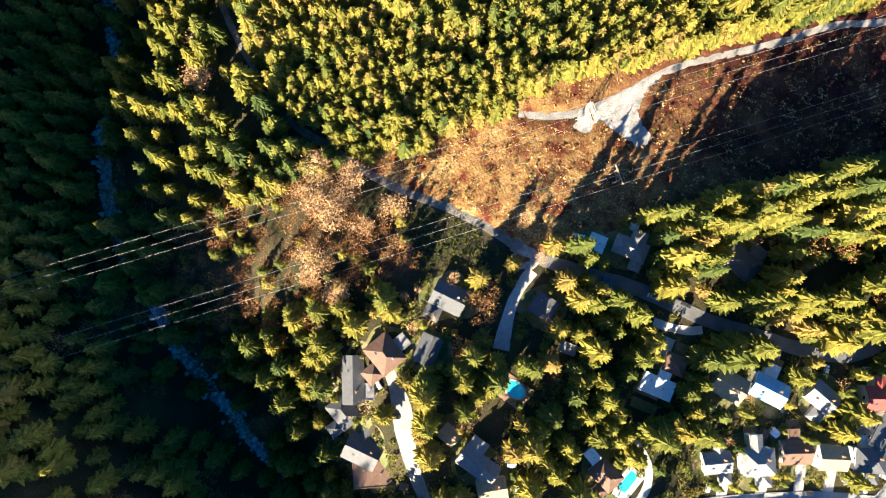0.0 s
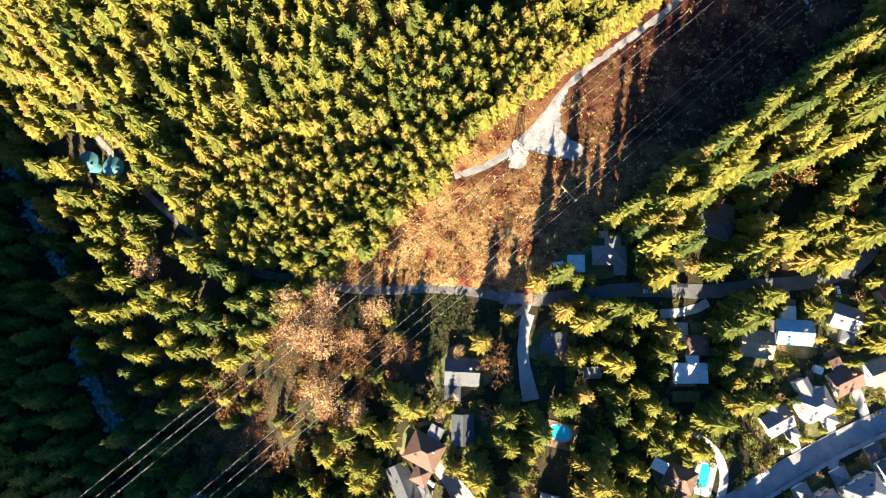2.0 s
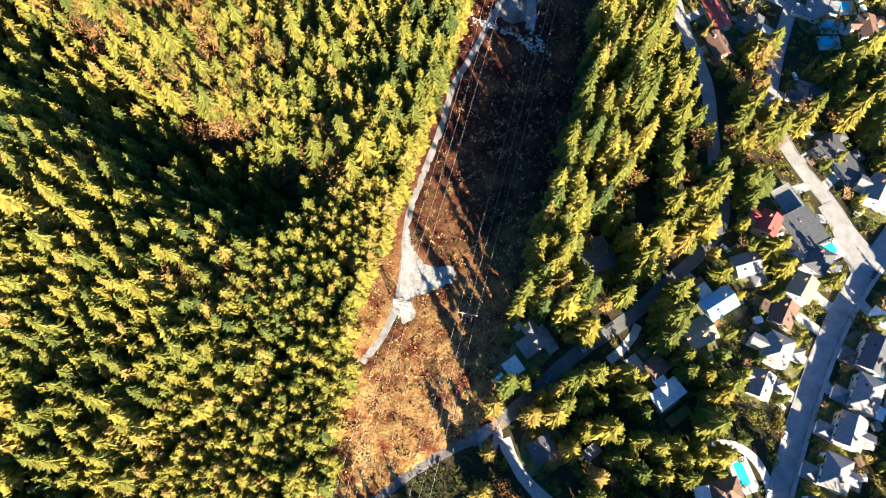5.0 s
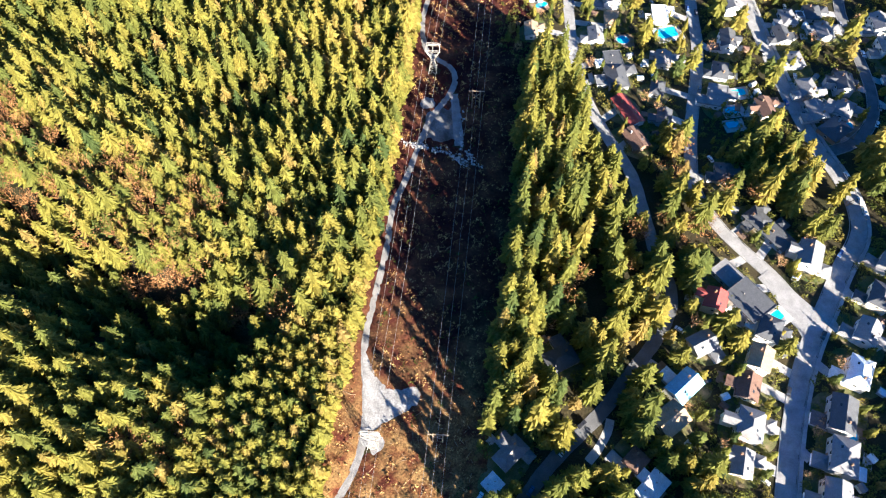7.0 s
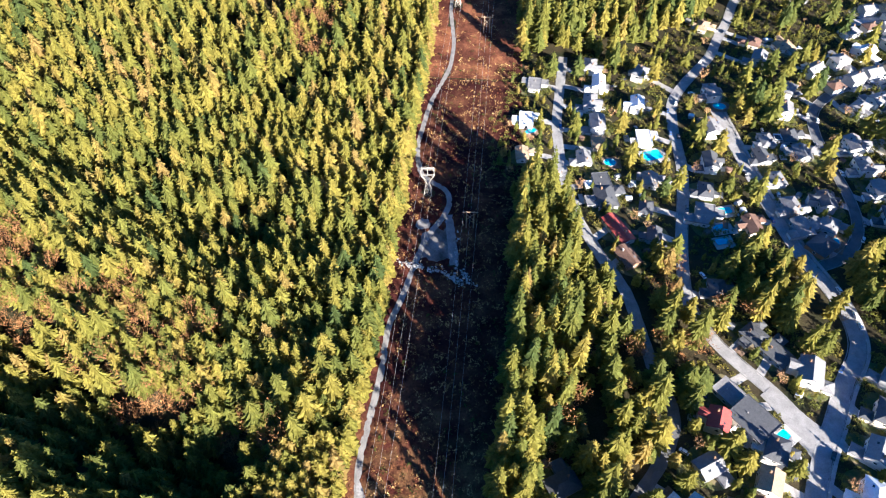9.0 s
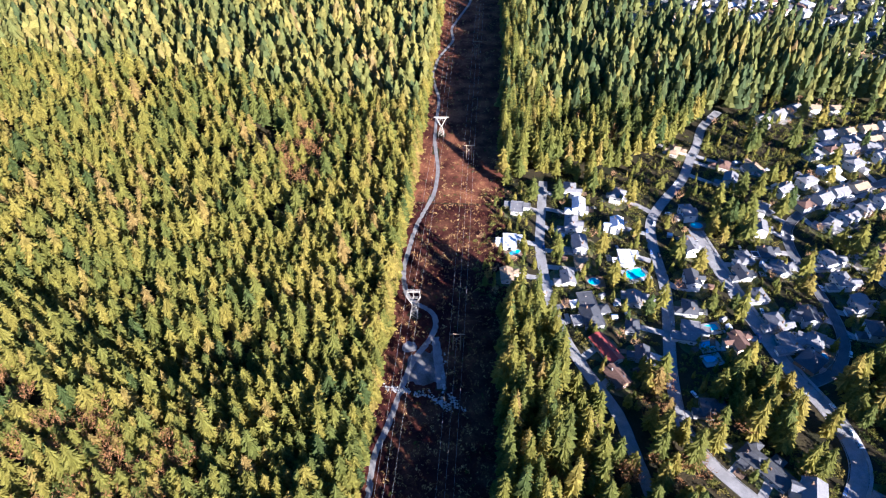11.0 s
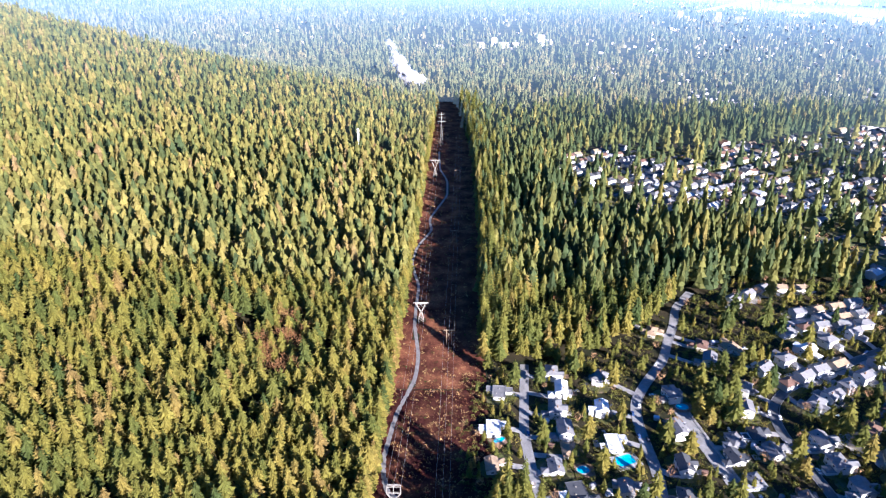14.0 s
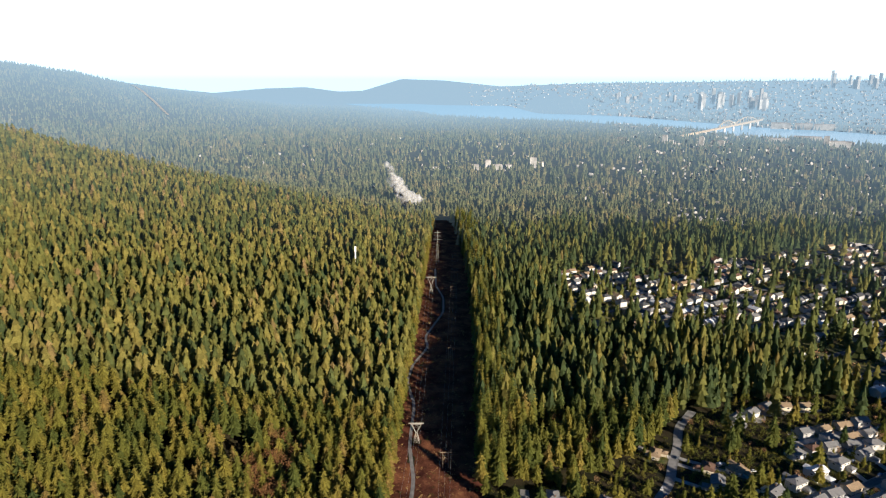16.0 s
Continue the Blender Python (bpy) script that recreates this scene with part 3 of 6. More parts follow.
def house(x, y, L, W, kind, wall, roof, turn=None, storeys=1, wing=1, drive=True, yard=1.0):
    """A detached house; it faces the nearest street unless turn is given."""
    best = min(((math.hypot(x - q[i][0], y - q[i][1]), j, i) for j, (q, t) in enumerate(STREETS) for i in range(len(q))))
    q, t = STREETS[best[1]]
    p, d = q[best[2]], t[best[2]]
    auto = math.degrees(math.atan2(d[1], d[0]))
    if (p[0] - x) * d[1] - (p[1] - y) * d[0] < 0:
        auto += 180
    turn = auto if turn is None else turn
    H = 2.9 * storeys + 0.4
    ob = empty("house", x, y, turn)
    rng = house_rng
    wall_part(ob, kind, L, W, H, WALLS[wall])
    roof_part(ob, kind, L, W, H, ROOFS[roof])
    if kind != "flat":
        bm = box(bmesh.new(), L * 0.22, L * 0.22 + 0.9, W * 0.12, W * 0.12 + 0.7, H, H + 0.42 * W / 2 + 1.1, 0.05)
        part("chimney", bm, WALLS[3] if wall != 3 else WALLS[2], ob)
    else:
        share("roof_vent", VENT, ob, pose(L * 0.2, 0, H + 0.38))
        share("roof_vent", VENT, ob, pose(-L * 0.25, W * 0.2, H + 0.38))
    if kind != "flat" and rng.random() < 0.5:
        share("skylight", SKYLIGHT, ob, pose(-L * 0.2, -W * 0.22, H + 0.42 * W * 0.28 + 0.2, math.degrees(math.atan(0.42)), 0, 0))
    for sgn in (-1, 1):
        for k in range(storeys):
            n = max(2, int(L / 4))
            for i in range(n):
                if sgn < 0 and k == 0 and i == n // 2:
                    share("door", DOOR, ob, pose((i + 0.5) / n * L - L / 2, sgn * (W / 2 + 0.02), 0.1))
                    continue
                wn_ = share("window", WIN_FRAME, ob, pose((i + 0.5) / n * L - L / 2, sgn * (W / 2 + 0.02), 1.6 + 2.9 * k))
                share("pane", WIN_PANE, wn_)
    for sgn in (-1, 1):
        wn_ = share("window", WIN_FRAME, ob, pose(sgn * (L / 2 + 0.02), 0, 1.6 + 2.9 * (storeys - 1), 0, 0, 90))
        share("pane", WIN_PANE, wn_)
    if wing:
        gl, gw = W * 0.55, W * 0.6
        sx = wing * (L / 2 - gl / 2 - 0.3)
        sy = -(W / 2 + gw / 2 - 0.15)
        wk = "flat" if kind == "flat" else "hip"
        wall_part(ob, wk, gl, gw, 2.7, WALLS[wall], "garage_wall", at=(sx, sy))
        roof_part(ob, wk, gl, gw, 2.7, ROOFS[roof], "garage_roof", at=(sx, sy))
        g = share("garage_door", GARAGE, ob, pose(sx, sy - gw / 2 - 0.02, 0))
        g.scale = (min(1.0, (gl - 0.8) / 4.6), 1, 1)
    if L > 9.5 and rng.random() < 0.75:
        # a cross wing or a lean-to at the back, and a deck
        wl, ww, sx = W * rng.uniform(0.55, 0.9), L * rng.uniform(0.3, 0.42), L * rng.uniform(-0.28, 0.28)
        wk, wh = ("flat", 2.75) if kind == "flat" or rng.random() < 0.35 else ("gable", H - 0.35)
        rf = ROOFS[rng.choice((0, 1, 4, roof))] if wk == "flat" else ROOFS[roof]
        a_ = wall_part(ob, wk, wl, ww, wh, WALLS[wall], "wing_wall", at=(0, 0))
        b_ = roof_part(ob, wk, wl, ww, wh, rf, "wing_roof", at=(0, 0))
        a_.matrix_basis = b_.matrix_basis = pose(sx, W / 2 + wl * 0.2, 0, 0, 0, 90)
        dk = L * rng.uniform(0.3, 0.5)
        part("deck", box(bmesh.new(), -dk / 2 - sx * 0.8, dk / 2 - sx * 0.8, W / 2 + wl * 0.72, W / 2 + wl * 0.72 + rng.uniform(2.5, 4.5), -0.3, 0.5, 0.05), M["deck"] if rng.random() < 0.5 else M["paving"], ob)
    tagged(ob, "%s house with a %s %s roof among trees" % (WALL_WORDS[wall], ROOF_WORDS[roof], kind), "house", "houses of the suburb")
    KEEP_OUT.append((x, y, max(L, W) * 0.5 + 4.5))
    if yard:
        patch("lawn", x, y, (L / 2 + 5) * yard, (W / 2 + 6) * yard, turn, M["lawn"], 0.05, "patchy winter lawn round a house", "lawn", int(x * 7 + y * 3) % 9999, 0.2)
    if drive and best[0] < 45:
        c, s = math.cos(radians(turn)), math.sin(radians(turn))
        sx, sy = (wing or 1) * L * 0.3, -(W / 2 + (W * 0.6 if wing else 0) - 0.3)
        a = (x + sx * c - sy * s, y + sx * s + sy * c)
        strip("driveway", [a, ((a[0] + p[0]) / 2, (a[1] + p[1]) / 2), tuple(p - (p - np.array(a)) / max(1, np.hypot(*(p - np.array(a)))) * 2.5)], 4.2, M["concrete"], 0.07, "pale concrete driveway from house to street", "driveway", clear=1)
    return ob


def pool(x, y, l, w, turn, deck=True, oval=True):
    """A swimming pool with a raised coping."""
    ob = empty("swimming_pool", x, y, turn)
    n = 28
    e = 2 if oval else 6
    ring = [(math.copysign(abs(math.cos(a)) ** (2 / e), math.cos(a)), math.copysign(abs(math.sin(a)) ** (2 / e), math.sin(a))) for a in (2 * math.pi * i / n for i in range(n))]
    bm = bmesh.new()
    bm.faces.new([bm.verts.new((cx * l / 2, cy * w / 2, 0.30)) for cx, cy in ring])
    part("water", bm, M["pool"], ob, "bright turquoise pool water")
    bm = bmesh.new()
    loops = [[bm.verts.new((cx * (l / 2 + o), cy * (w / 2 + o), z)) for cx, cy in ring] for o, z in ((0, 0.0), (0, 0.36), (0.6, 0.36), (0.6, -0.3))]
    for a, b in zip(loops, loops[1:]):
        for i in range(n):
            bm.faces.new((a[i], a[(i + 1) % n], b[(i + 1) % n], b[i]))
    part("coping", bm, M["concrete"], ob)
    tagged(ob, "turquoise swimming pool with a pale stone edge", "swimming pool", "garden pools")
    KEEP_OUT.append((x, y, l / 2 + 5))
    if deck:
        slab("patio", x + 0.8, y - 0.6, l + 4.5, w + 4.2, turn, M["paving"] if not oval else M["deck"], 0.25, "pale paved patio round a pool" if not oval else "brown timber deck round a pool", "patio")
    return ob

# ---- the houses ----
# by the junction and the turning circle
house(22.5, 86.5, 13, 7, "hip", 1, 1, 48, 1, 1, False)
house(15.8, 74, 6, 6, "flat", 0, 4, 48, 1, 0, False)
house(17, 10, 13, 10, "gable", 3, 0, 45, 1, -1, False)
house(30, -22, 13, 11, "hip", 3, 2, 20, 1, 1, False)
house(34, -5, 11, 8, "gable", 2, 0, -42, 1, 0, False)
house(36, -38, 19, 8, "gable", 2, 0, -18, 1, 0, False)
house(48, -47, 12, 9, "hip", 2, 0, 20, 1, 1, False)
house(66, -45, 14, 11, "gable", 4, 0, 45, 1, 0, False)
house(77, -44, 16, 10, "flat", 1, 2, 75, 1, 0, False)
house(84, -1, 16, 8, "gable", 0, 1, 35, 1, 0, False)
house(95, 1, 11, 8, "gable", 0, 5, 80, 1, 0, False)
house(69, -8, 7, 6, "gable", 1, 5, 30, 1, 0, False)
house(33, 45, 9, 8, "flat", 2, 0, 40, 1, 0, False)
house(43, 128, 13, 9, "hip", 2, 0, 30, 1, 0, False)
# by the bend of the narrow road
house(72.5, 87.5, 8, 7, "hip", 2, 2, 48, 1, 0, False, 0)
slab("terrace", 65.3, 86.9, 5.6, 8.6, 48, M["concrete"], 0.5, "grey paved terrace before a modern house", "terrace", 5)
slab("lawn", 68.4, 92.9, 5.6, 5.2, 48, M["lawn"], 0.35, "small green square of lawn", "lawn", 4)
slab("lawn", 84.6, 70.4, 11, 4.2, 48, M["lawn"], 0.3, "narrow green lawn behind a modern house", "lawn", 6)
slab("terrace", 80, 73.2, 11, 2.6, 48, M["deck"], 0.4, "brown timber terrace behind a modern house", "terrace")
house(78.3, 77.5, 12.7, 7, "flat", 0, 4, 48, 1, 0, False, 0)
house(87, 104.5, 12.5, 10, "gable", 1, 5, 40, 2, 0, True)
house(94, 119, 13.5, 9, "gable", 0, 6, 44, 2, 0, True)
house(104.5, 46, 11, 8, "hip", 1, 2, 25, 1, 1, False)
house(115, 90, 10.6, 7.9, "gable", 1, 1, None, 1, 1)
house(119.5, 105, 12.3, 9.7, "hip", 0, 1, None, 2, 1)
house(122, 122, 11.4, 8.8, "gable", 1, 2, None, 1, 0)
house(128, 134, 10.6, 8.8, "gable", 0, 5, None, 2, 0)
house(134, 148, 11.4, 8.8, "hip", 0, 0, None, 2, 1)
house(127, 161, 17, 14, "flat", 2, 0, 130, 2, 0)
house(121, 174, 14, 9, "flat", 2, 1, 130, 1, 0)
house(105, 140, 11, 9, "gable", 2, 1, 30, 1, 1, False)
house(112, 160, 10, 9, "gable", 1, 3, 70, 2, 0, False)
# across the wide street
house(169, 131, 13.2, 8.8, "hip", 0, 4, None, 2, 1)
house(158, 112, 15.0, 9.7, "gable", 2, 0, None, 2, 1)
house(155, 95, 14.1, 9.7, "hip", 2, 1, None, 2, 1)
house(149, 79, 12.3, 9.7, "gable", 1, 1, None, 2, 1)
house(144, 62, 12.3, 9.7, "hip", 0, 1, None, 2, 1)
house(138, 44, 12.3, 9.7, "gable", 0, 0, None, 2, 1)
house(177, 150, 11.4, 8.8, "gable", 0, 1, None, 2, 1)
house(187, 168, 12.3, 8.8, "hip", 1, 0, None, 2, 1)
house(196, 186, 11.4, 8.8, "gable", 2, 1, None, 2, 1)
house(147, 197, 13, 9, "gable", 2, 0, 130, 1, 1)
house(159, 187, 13, 10, "gable", 0, 1, 70, 2, -1)
house(139, 206, 12, 9, "hip", 1, 0, 130, 1, 1)
house(126, 233, 10.6, 7.9, "hip", 2, 0, None, 1, 1)
# between the two winding streets
house(80, 270, 20, 8, "gable", 0, 3, 118, 1, 0)
house(83, 251, 13, 9, "gable", 3, 2, 118, 1, 0)
house(75, 294, 16, 11, "hip", 2, 0, 100, 1, 1)
house(74, 306, 12, 9, "flat", 2, 0, 100, 1, 0)
house(65, 325, 10.6, 7.9, "gable", 0, 1, None, 1, 1)
house(75, 339, 11.4, 7.9, "hip", 1, 5, None, 1, 0)
house(75, 355, 13.2, 8.8, "gable", 0, 1, None, 2, 1)
house(72, 376, 13.2, 7.9, "hip", 0, 1, None, 2, 1)
house(79, 396, 12.3, 7.9, "gable", 0, 4, None, 2, 1)
house(75, 415, 11.4, 7.9, "hip", 0, 1, None, 2, 1)
house(28, 326, 10.6, 7.0, "gable", 0, 5, None, 1, 1)
house(31, 358, 12.3, 7.9, "flat", 0, 4, None, 1, 1)
house(37, 394, 11.4, 7.9, "flat", 0, 1, None, 1, 1)
house(102, 309, 10.6, 7.9, "gable", 2, 1, None, 1, 1)
house(97, 287, 9.7, 7.0, "hip", 2, 0, None, 1, 0)
house(99, 267, 9.7, 7.0, "gable", 4, 0, None, 1, 0)
house(103, 345, 13.2, 7.9, "flat", 0, 4, None, 1, 1)
house(102, 376, 10.6, 7.9, "gable", 0, 4, None, 2, 0)
house(108, 409, 11.4, 7.9, "hip", 0, 1, None, 2, 1)
house(139, 325, 12.3, 7.9, "gable", 0, 0, None, 2, 1)
house(133, 303, 11.4, 7.9, "hip", 2, 0, None, 1, 1)
house(129, 284, 15.0, 9.7, "flat", 0, 1, None, 1, 1)
house(154, 278, 12.3, 7.9, "gable", 1, 2, None, 1, 1)
house(145, 356, 12.3, 7.9, "gable", 0, 1, None, 2, 1)
house(152, 392, 12.3, 7.9, "hip", 0, 1, None, 2, 1)
# round the dark block
house(179, 294, 12.3, 8.8, "hip", 2, 1, None, 1, 1)
house(181, 278, 12.3, 8.8, "gable", 2, 1, None, 1, 1)
house(188, 266, 14, 11, "hip", 3, 0, 40, 1, 0)
house(198, 297, 11.4, 8.8, "gable", 2, 0, None, 2, 1)
house(196, 281, 11.4, 8.8, "hip", 0, 1, None, 1, 1)
house(176, 315, 10.6, 7.9, "hip", 2, 1, None, 1, 1)
house(172, 334, 11.4, 7.9, "gable", 2, 0, None, 1, 1)
house(178, 349, 11.4, 7.9, "hip", 2, 1, None, 1, 1)
house(197, 339, 11.4, 8.8, "gable", 0, 1, None, 1, 1)
house(193, 354, 11.4, 8.8, "hip", 2, 0, None, 1, 1)
house(229, 346, 12.3, 8.8, "gable", 0, 1, None, 2, 1)
house(229, 328, 11.4, 8.8, "hip", 0, 1, None, 2, 1)
house(232, 308, 11.4, 8.8, "gable", 2, 1, None, 2, 1)
house(231, 288, 11.4, 8.8, "hip", 0, 0, None, 2, 1)
house(196, 377, 11.4, 7.9, "gable", 0, 1, None, 2, 1)
house(203, 398, 11.4, 7.9, "hip", 0, 1, None, 2, 1)
house(244, 382, 12.3, 8.8, "hip", 0, 1, None, 2, 1)
house(259, 391, 12.3, 8.8, "gable", 0, 1, None, 2, 1)
house(276, 402, 12.3, 8.8, "hip", 2, 1, None, 2, 1)
house(293, 413, 12.3, 8.8, "gable", 0, 1, None, 2, 1)
house(226, 421, 12.3, 8.8, "gable", 0, 1, None, 2, 1)
house(247, 433, 12.3, 8.8, "hip", 0, 1, None, 2, 1)
house(268, 445, 12.3, 8.8, "gable", 0, 4, None, 2, 1)
house(291, 458, 12.3, 8.8, "hip", 0, 1, None, 2, 1)
house(316, 470, 12.3, 8.8, "gable", 0, 1, None, 2, 1)
house(192, 432, 12.3, 8.8, "gable", 1, 1, None, 2, 1)
house(194, 454, 11.4, 8.8, "hip", 1, 2, None, 1, 1)
house(214, 451, 13, 9, "hip", 0, 5, 20, 1, 1)
house(161, 472, 12.3, 7.9, "hip", 1, 5, None, 1, 1)

pool(61, 23, 9, 6, 35)
pool(111, 54, 9, 3.8, -59, True, False)
house(95.5, 43.3, 5, 3.6, "flat", 4, 4, 20, 1, 0, False, 0)
house(52, 48.5, 6, 3.5, "flat", 3, 1, 48, 1, 0, False, 0)
pool(140, 156, 8, 4.5, 40, True, False)
pool(162, 104, 8, 5.5, 70)
pool(142, 290, 8, 4.5, 15, True, False)
pool(137, 277, 8, 4.5, 15, True, False)
pool(136, 267, 7, 4, 15, True, False)
pool(197, 270, 8, 4, 60)
pool(81, 325, 7, 6, 0)
pool(107, 333, 12, 8, 20, True, False)
pool(122, 103, 5, 3, 60, False, False)
pool(146, 368, 8, 5, 20)
pool(157, 383, 8, 6, 0)
pool(34, 350, 8, 4, 30)

for px_, py_ in ((61, 23), (111, 54)):
    # open sky on the sunny side of the pools
    KEEP_OUT += [(px_ + 5, py_ - 7, 8), (px_ + 11, py_ - 15, 7), (px_ + 17, py_ - 23, 6)]

# ---- trees ----


def conifer_shape(rng, H, R, levels, per, simple, bottom=0.14, slim=1.0):
    """Drooping sprays in whorls round a tapering stem: vertices and triangles of the crown."""
    V, F = [], []
    for i in range(levels):
        u = (i + rng.uniform(-0.2, 0.2)) / levels
        z = H * (bottom + (0.97 - bottom) * u)
        r0 = R * (1 - u) ** 0.58 * (0.72 + 0.28 * min(1, u * 6)) + 0.2
        n = max(4, round(per * (0.55 + 0.45 * (1 - u))))
        ph = rng.uniform(0, 6.28)
        for k in range(n):
            a = ph + 6.283 * k / n + rng.uniform(-0.25, 0.25)
            r = r0 * rng.uniform(0.6, 1.22)
            c, s = math.cos(a), math.sin(a)
            w = slim * r * rng.uniform(0.3, 0.46) + 0.1
            up, drop = r * rng.uniform(0.2, 0.42), r * rng.uniform(0.05, 0.42)
            o = len(V)
            m = rng.uniform(0.45, 0.62)
            V += [(0.05 * r * c, 0.05 * r * s, z + up), (m * r * c - w * s, m * r * s + w * c, z - drop * 0.55 - w * 0.25), (r * c, r * s, z - drop), (m * r * c + w * s, m * r * s - w * c, z - drop * 0.55 - w * 0.25)]
            if simple:
                F += [(o, o + 1, o + 2), (o, o + 2, o + 3)]
            else:
                V.append((m * r * c, m * r * s, z + up * 0.25 - drop * 0.15))
                F += [(o, o + 1, o + 4), (o, o + 4, o + 3), (o + 1, o + 2, o + 4), (o + 4, o + 2, o + 3)]
    o = len(V)
    V += [(0.35, 0, H * 0.93), (-0.18, 0.3, H * 0.93), (-0.18, -0.3, H * 0.93), (0, 0, H)]
    F += [(o, o + 1, o + 3), (o + 1, o + 2, o + 3), (o + 2, o, o + 3)]
    return np.array(V, np.float32), np.array(F, np.int32)


def spire_shape(rng, H, R, tiers=4, n=7):
    """A ragged tiered spire for trees far away."""
    V, F = [], []
    for i in range(tiers):
        u0, u1 = i / tiers, min(1.0, (i + 1.7) / tiers)
        o = len(V)
        for k in range(n):
            a = 6.283 * (k + rng.uniform(-0.3, 0.3)) / n
            r = R * (1 - u0) ** 0.5 * rng.uniform(0.55, 1.25)
            V.append((r * math.cos(a), r * math.sin(a), H * (0.12 + 0.88 * u0) - rng.uniform(0, 1.0)))
        V.append((rng.uniform(-0.3, 0.3), rng.uniform(-0.3, 0.3), H * (0.12 + 0.88 * u1)))
        F += [(o + k, o + (k + 1) % n, o + n) for k in range(n)]
    return np.array(V, np.float32), np.array(F, np.int32)


def stem_shape(H, r, sides=5, lean=0.0):
    V, F = [], []
    for z, k in ((-0.6, 1.25), (H * 0.4, 0.75), (H * 0.96, 0.12)):
        V += [(r * k * math.cos(6.283 * i / sides) + lean * z, r * k * math.sin(6.283 * i / sides), z) for i in range(sides)]
    for j in range(2):
        for i in range(sides):
            a, b = j * sides + i, j * sides + (i + 1) % sides
            F += [(a, b, b + sides), (a, b + sides, a + sides)]
    return np.array(V, np.float32), np.array(F, np.int32)


def twig_shape(rng, H, R, flakes):
    """A bare broadleaf crown: forking limbs and a haze of fine twigs."""
    V, F = [], []

    def bar(a, b, r0, r1):
        a, b = np.array(a), np.array(b)
        d = (b - a) / np.linalg.norm(b - a)
        p = np.cross(d, (0.3, 0.9, 0.1))
        p /= np.linalg.norm(p)
        q = np.cross(d, p)
        o = len(V)
        for e, r in ((a, r0), (b, r1)):
            V.extend([tuple(e + r * (p * math.cos(t) + q * math.sin(t))) for t in (0, 2.1, 4.2)])
        for i in range(3):
            j = (i + 1) % 3
            F.extend([(o + i, o + j, o + 3 + j), (o + i, o + 3 + j, o + 3 + i)])
    for k in range(6):
        a = 1.05 * k + rng.uniform(-0.3, 0.3)
        mid = (R * 0.4 * math.cos(a), R * 0.4 * math.sin(a), H * rng.uniform(0.5, 0.62))
        bar((0, 0, H * 0.28), mid, 0.16, 0.1)
        for j in range(3):
            b = a + rng.uniform(-0.7, 0.7)
            bar(mid, (R * 0.85 * math.cos(b), R * 0.85 * math.sin(b), H * rng.uniform(0.65, 0.98)), 0.09, 0.03)
    lumps = [(R * 0.6 * math.cos(0.9 * k + rng.uniform(-0.4, 0.4)), R * 0.6 * math.sin(0.9 * k), H * rng.uniform(0.5, 0.82), R * rng.uniform(0.28, 0.5)) for k in range(7)] + [(0, 0, H * 0.86, R * 0.42)]
    for k in range(flakes):
        lx, ly, lz, lr = lumps[k % len(lumps)]
        c = np.array((lx + rng.gauss(0, lr * 0.55), ly + rng.gauss(0, lr * 0.55), lz + rng.gauss(0, lr * 0.5)))
        d = np.array((rng.uniform(-1, 1) + lx / R * 0.5, rng.uniform(-1, 1) + ly / R * 0.5, rng.uniform(-0.2, 1.0)))
        d *= rng.uniform(0.5, 1.3) / np.linalg.norm(d)
        s = np.cross(d, (rng.uniform(-1, 1), rng.uniform(-1, 1), rng.uniform(-1, 1)))
        s *= rng.uniform(0.09, 0.22) / (np.linalg.norm(s) + 1e-6)
        o = len(V)
        V.extend([tuple(c - s), tuple(c + s), tuple(c + d)])
        F.append((o, o + 1, o + 2))
    return np.array(V, np.float32), np.array(F, np.int32)


def bush_shape(rng, R, H, flakes, size=0.5):
    """A low bush of leafy flakes."""
    V, F = [], []
    for k in range(flakes):
        t, ph = rng.uniform(0, 6.28), math.acos(rng.uniform(0, 1))
        rr_ = rng.uniform(0.5, 1.0)
        c = np.array((R * rr_ * math.sin(ph) * math.cos(t), R * rr_ * math.sin(ph) * math.sin(t), H * rr_ * math.cos(ph)))
        o = len(V)
        for _ in range(3):
            V.append(tuple(c + size * np.array((rng.uniform(-1, 1), rng.uniform(-1, 1), rng.uniform(-0.6, 0.6)))))
        F.append((o, o + 1, o + 2))
    return np.array(V, np.float32), np.array(F, np.int32)


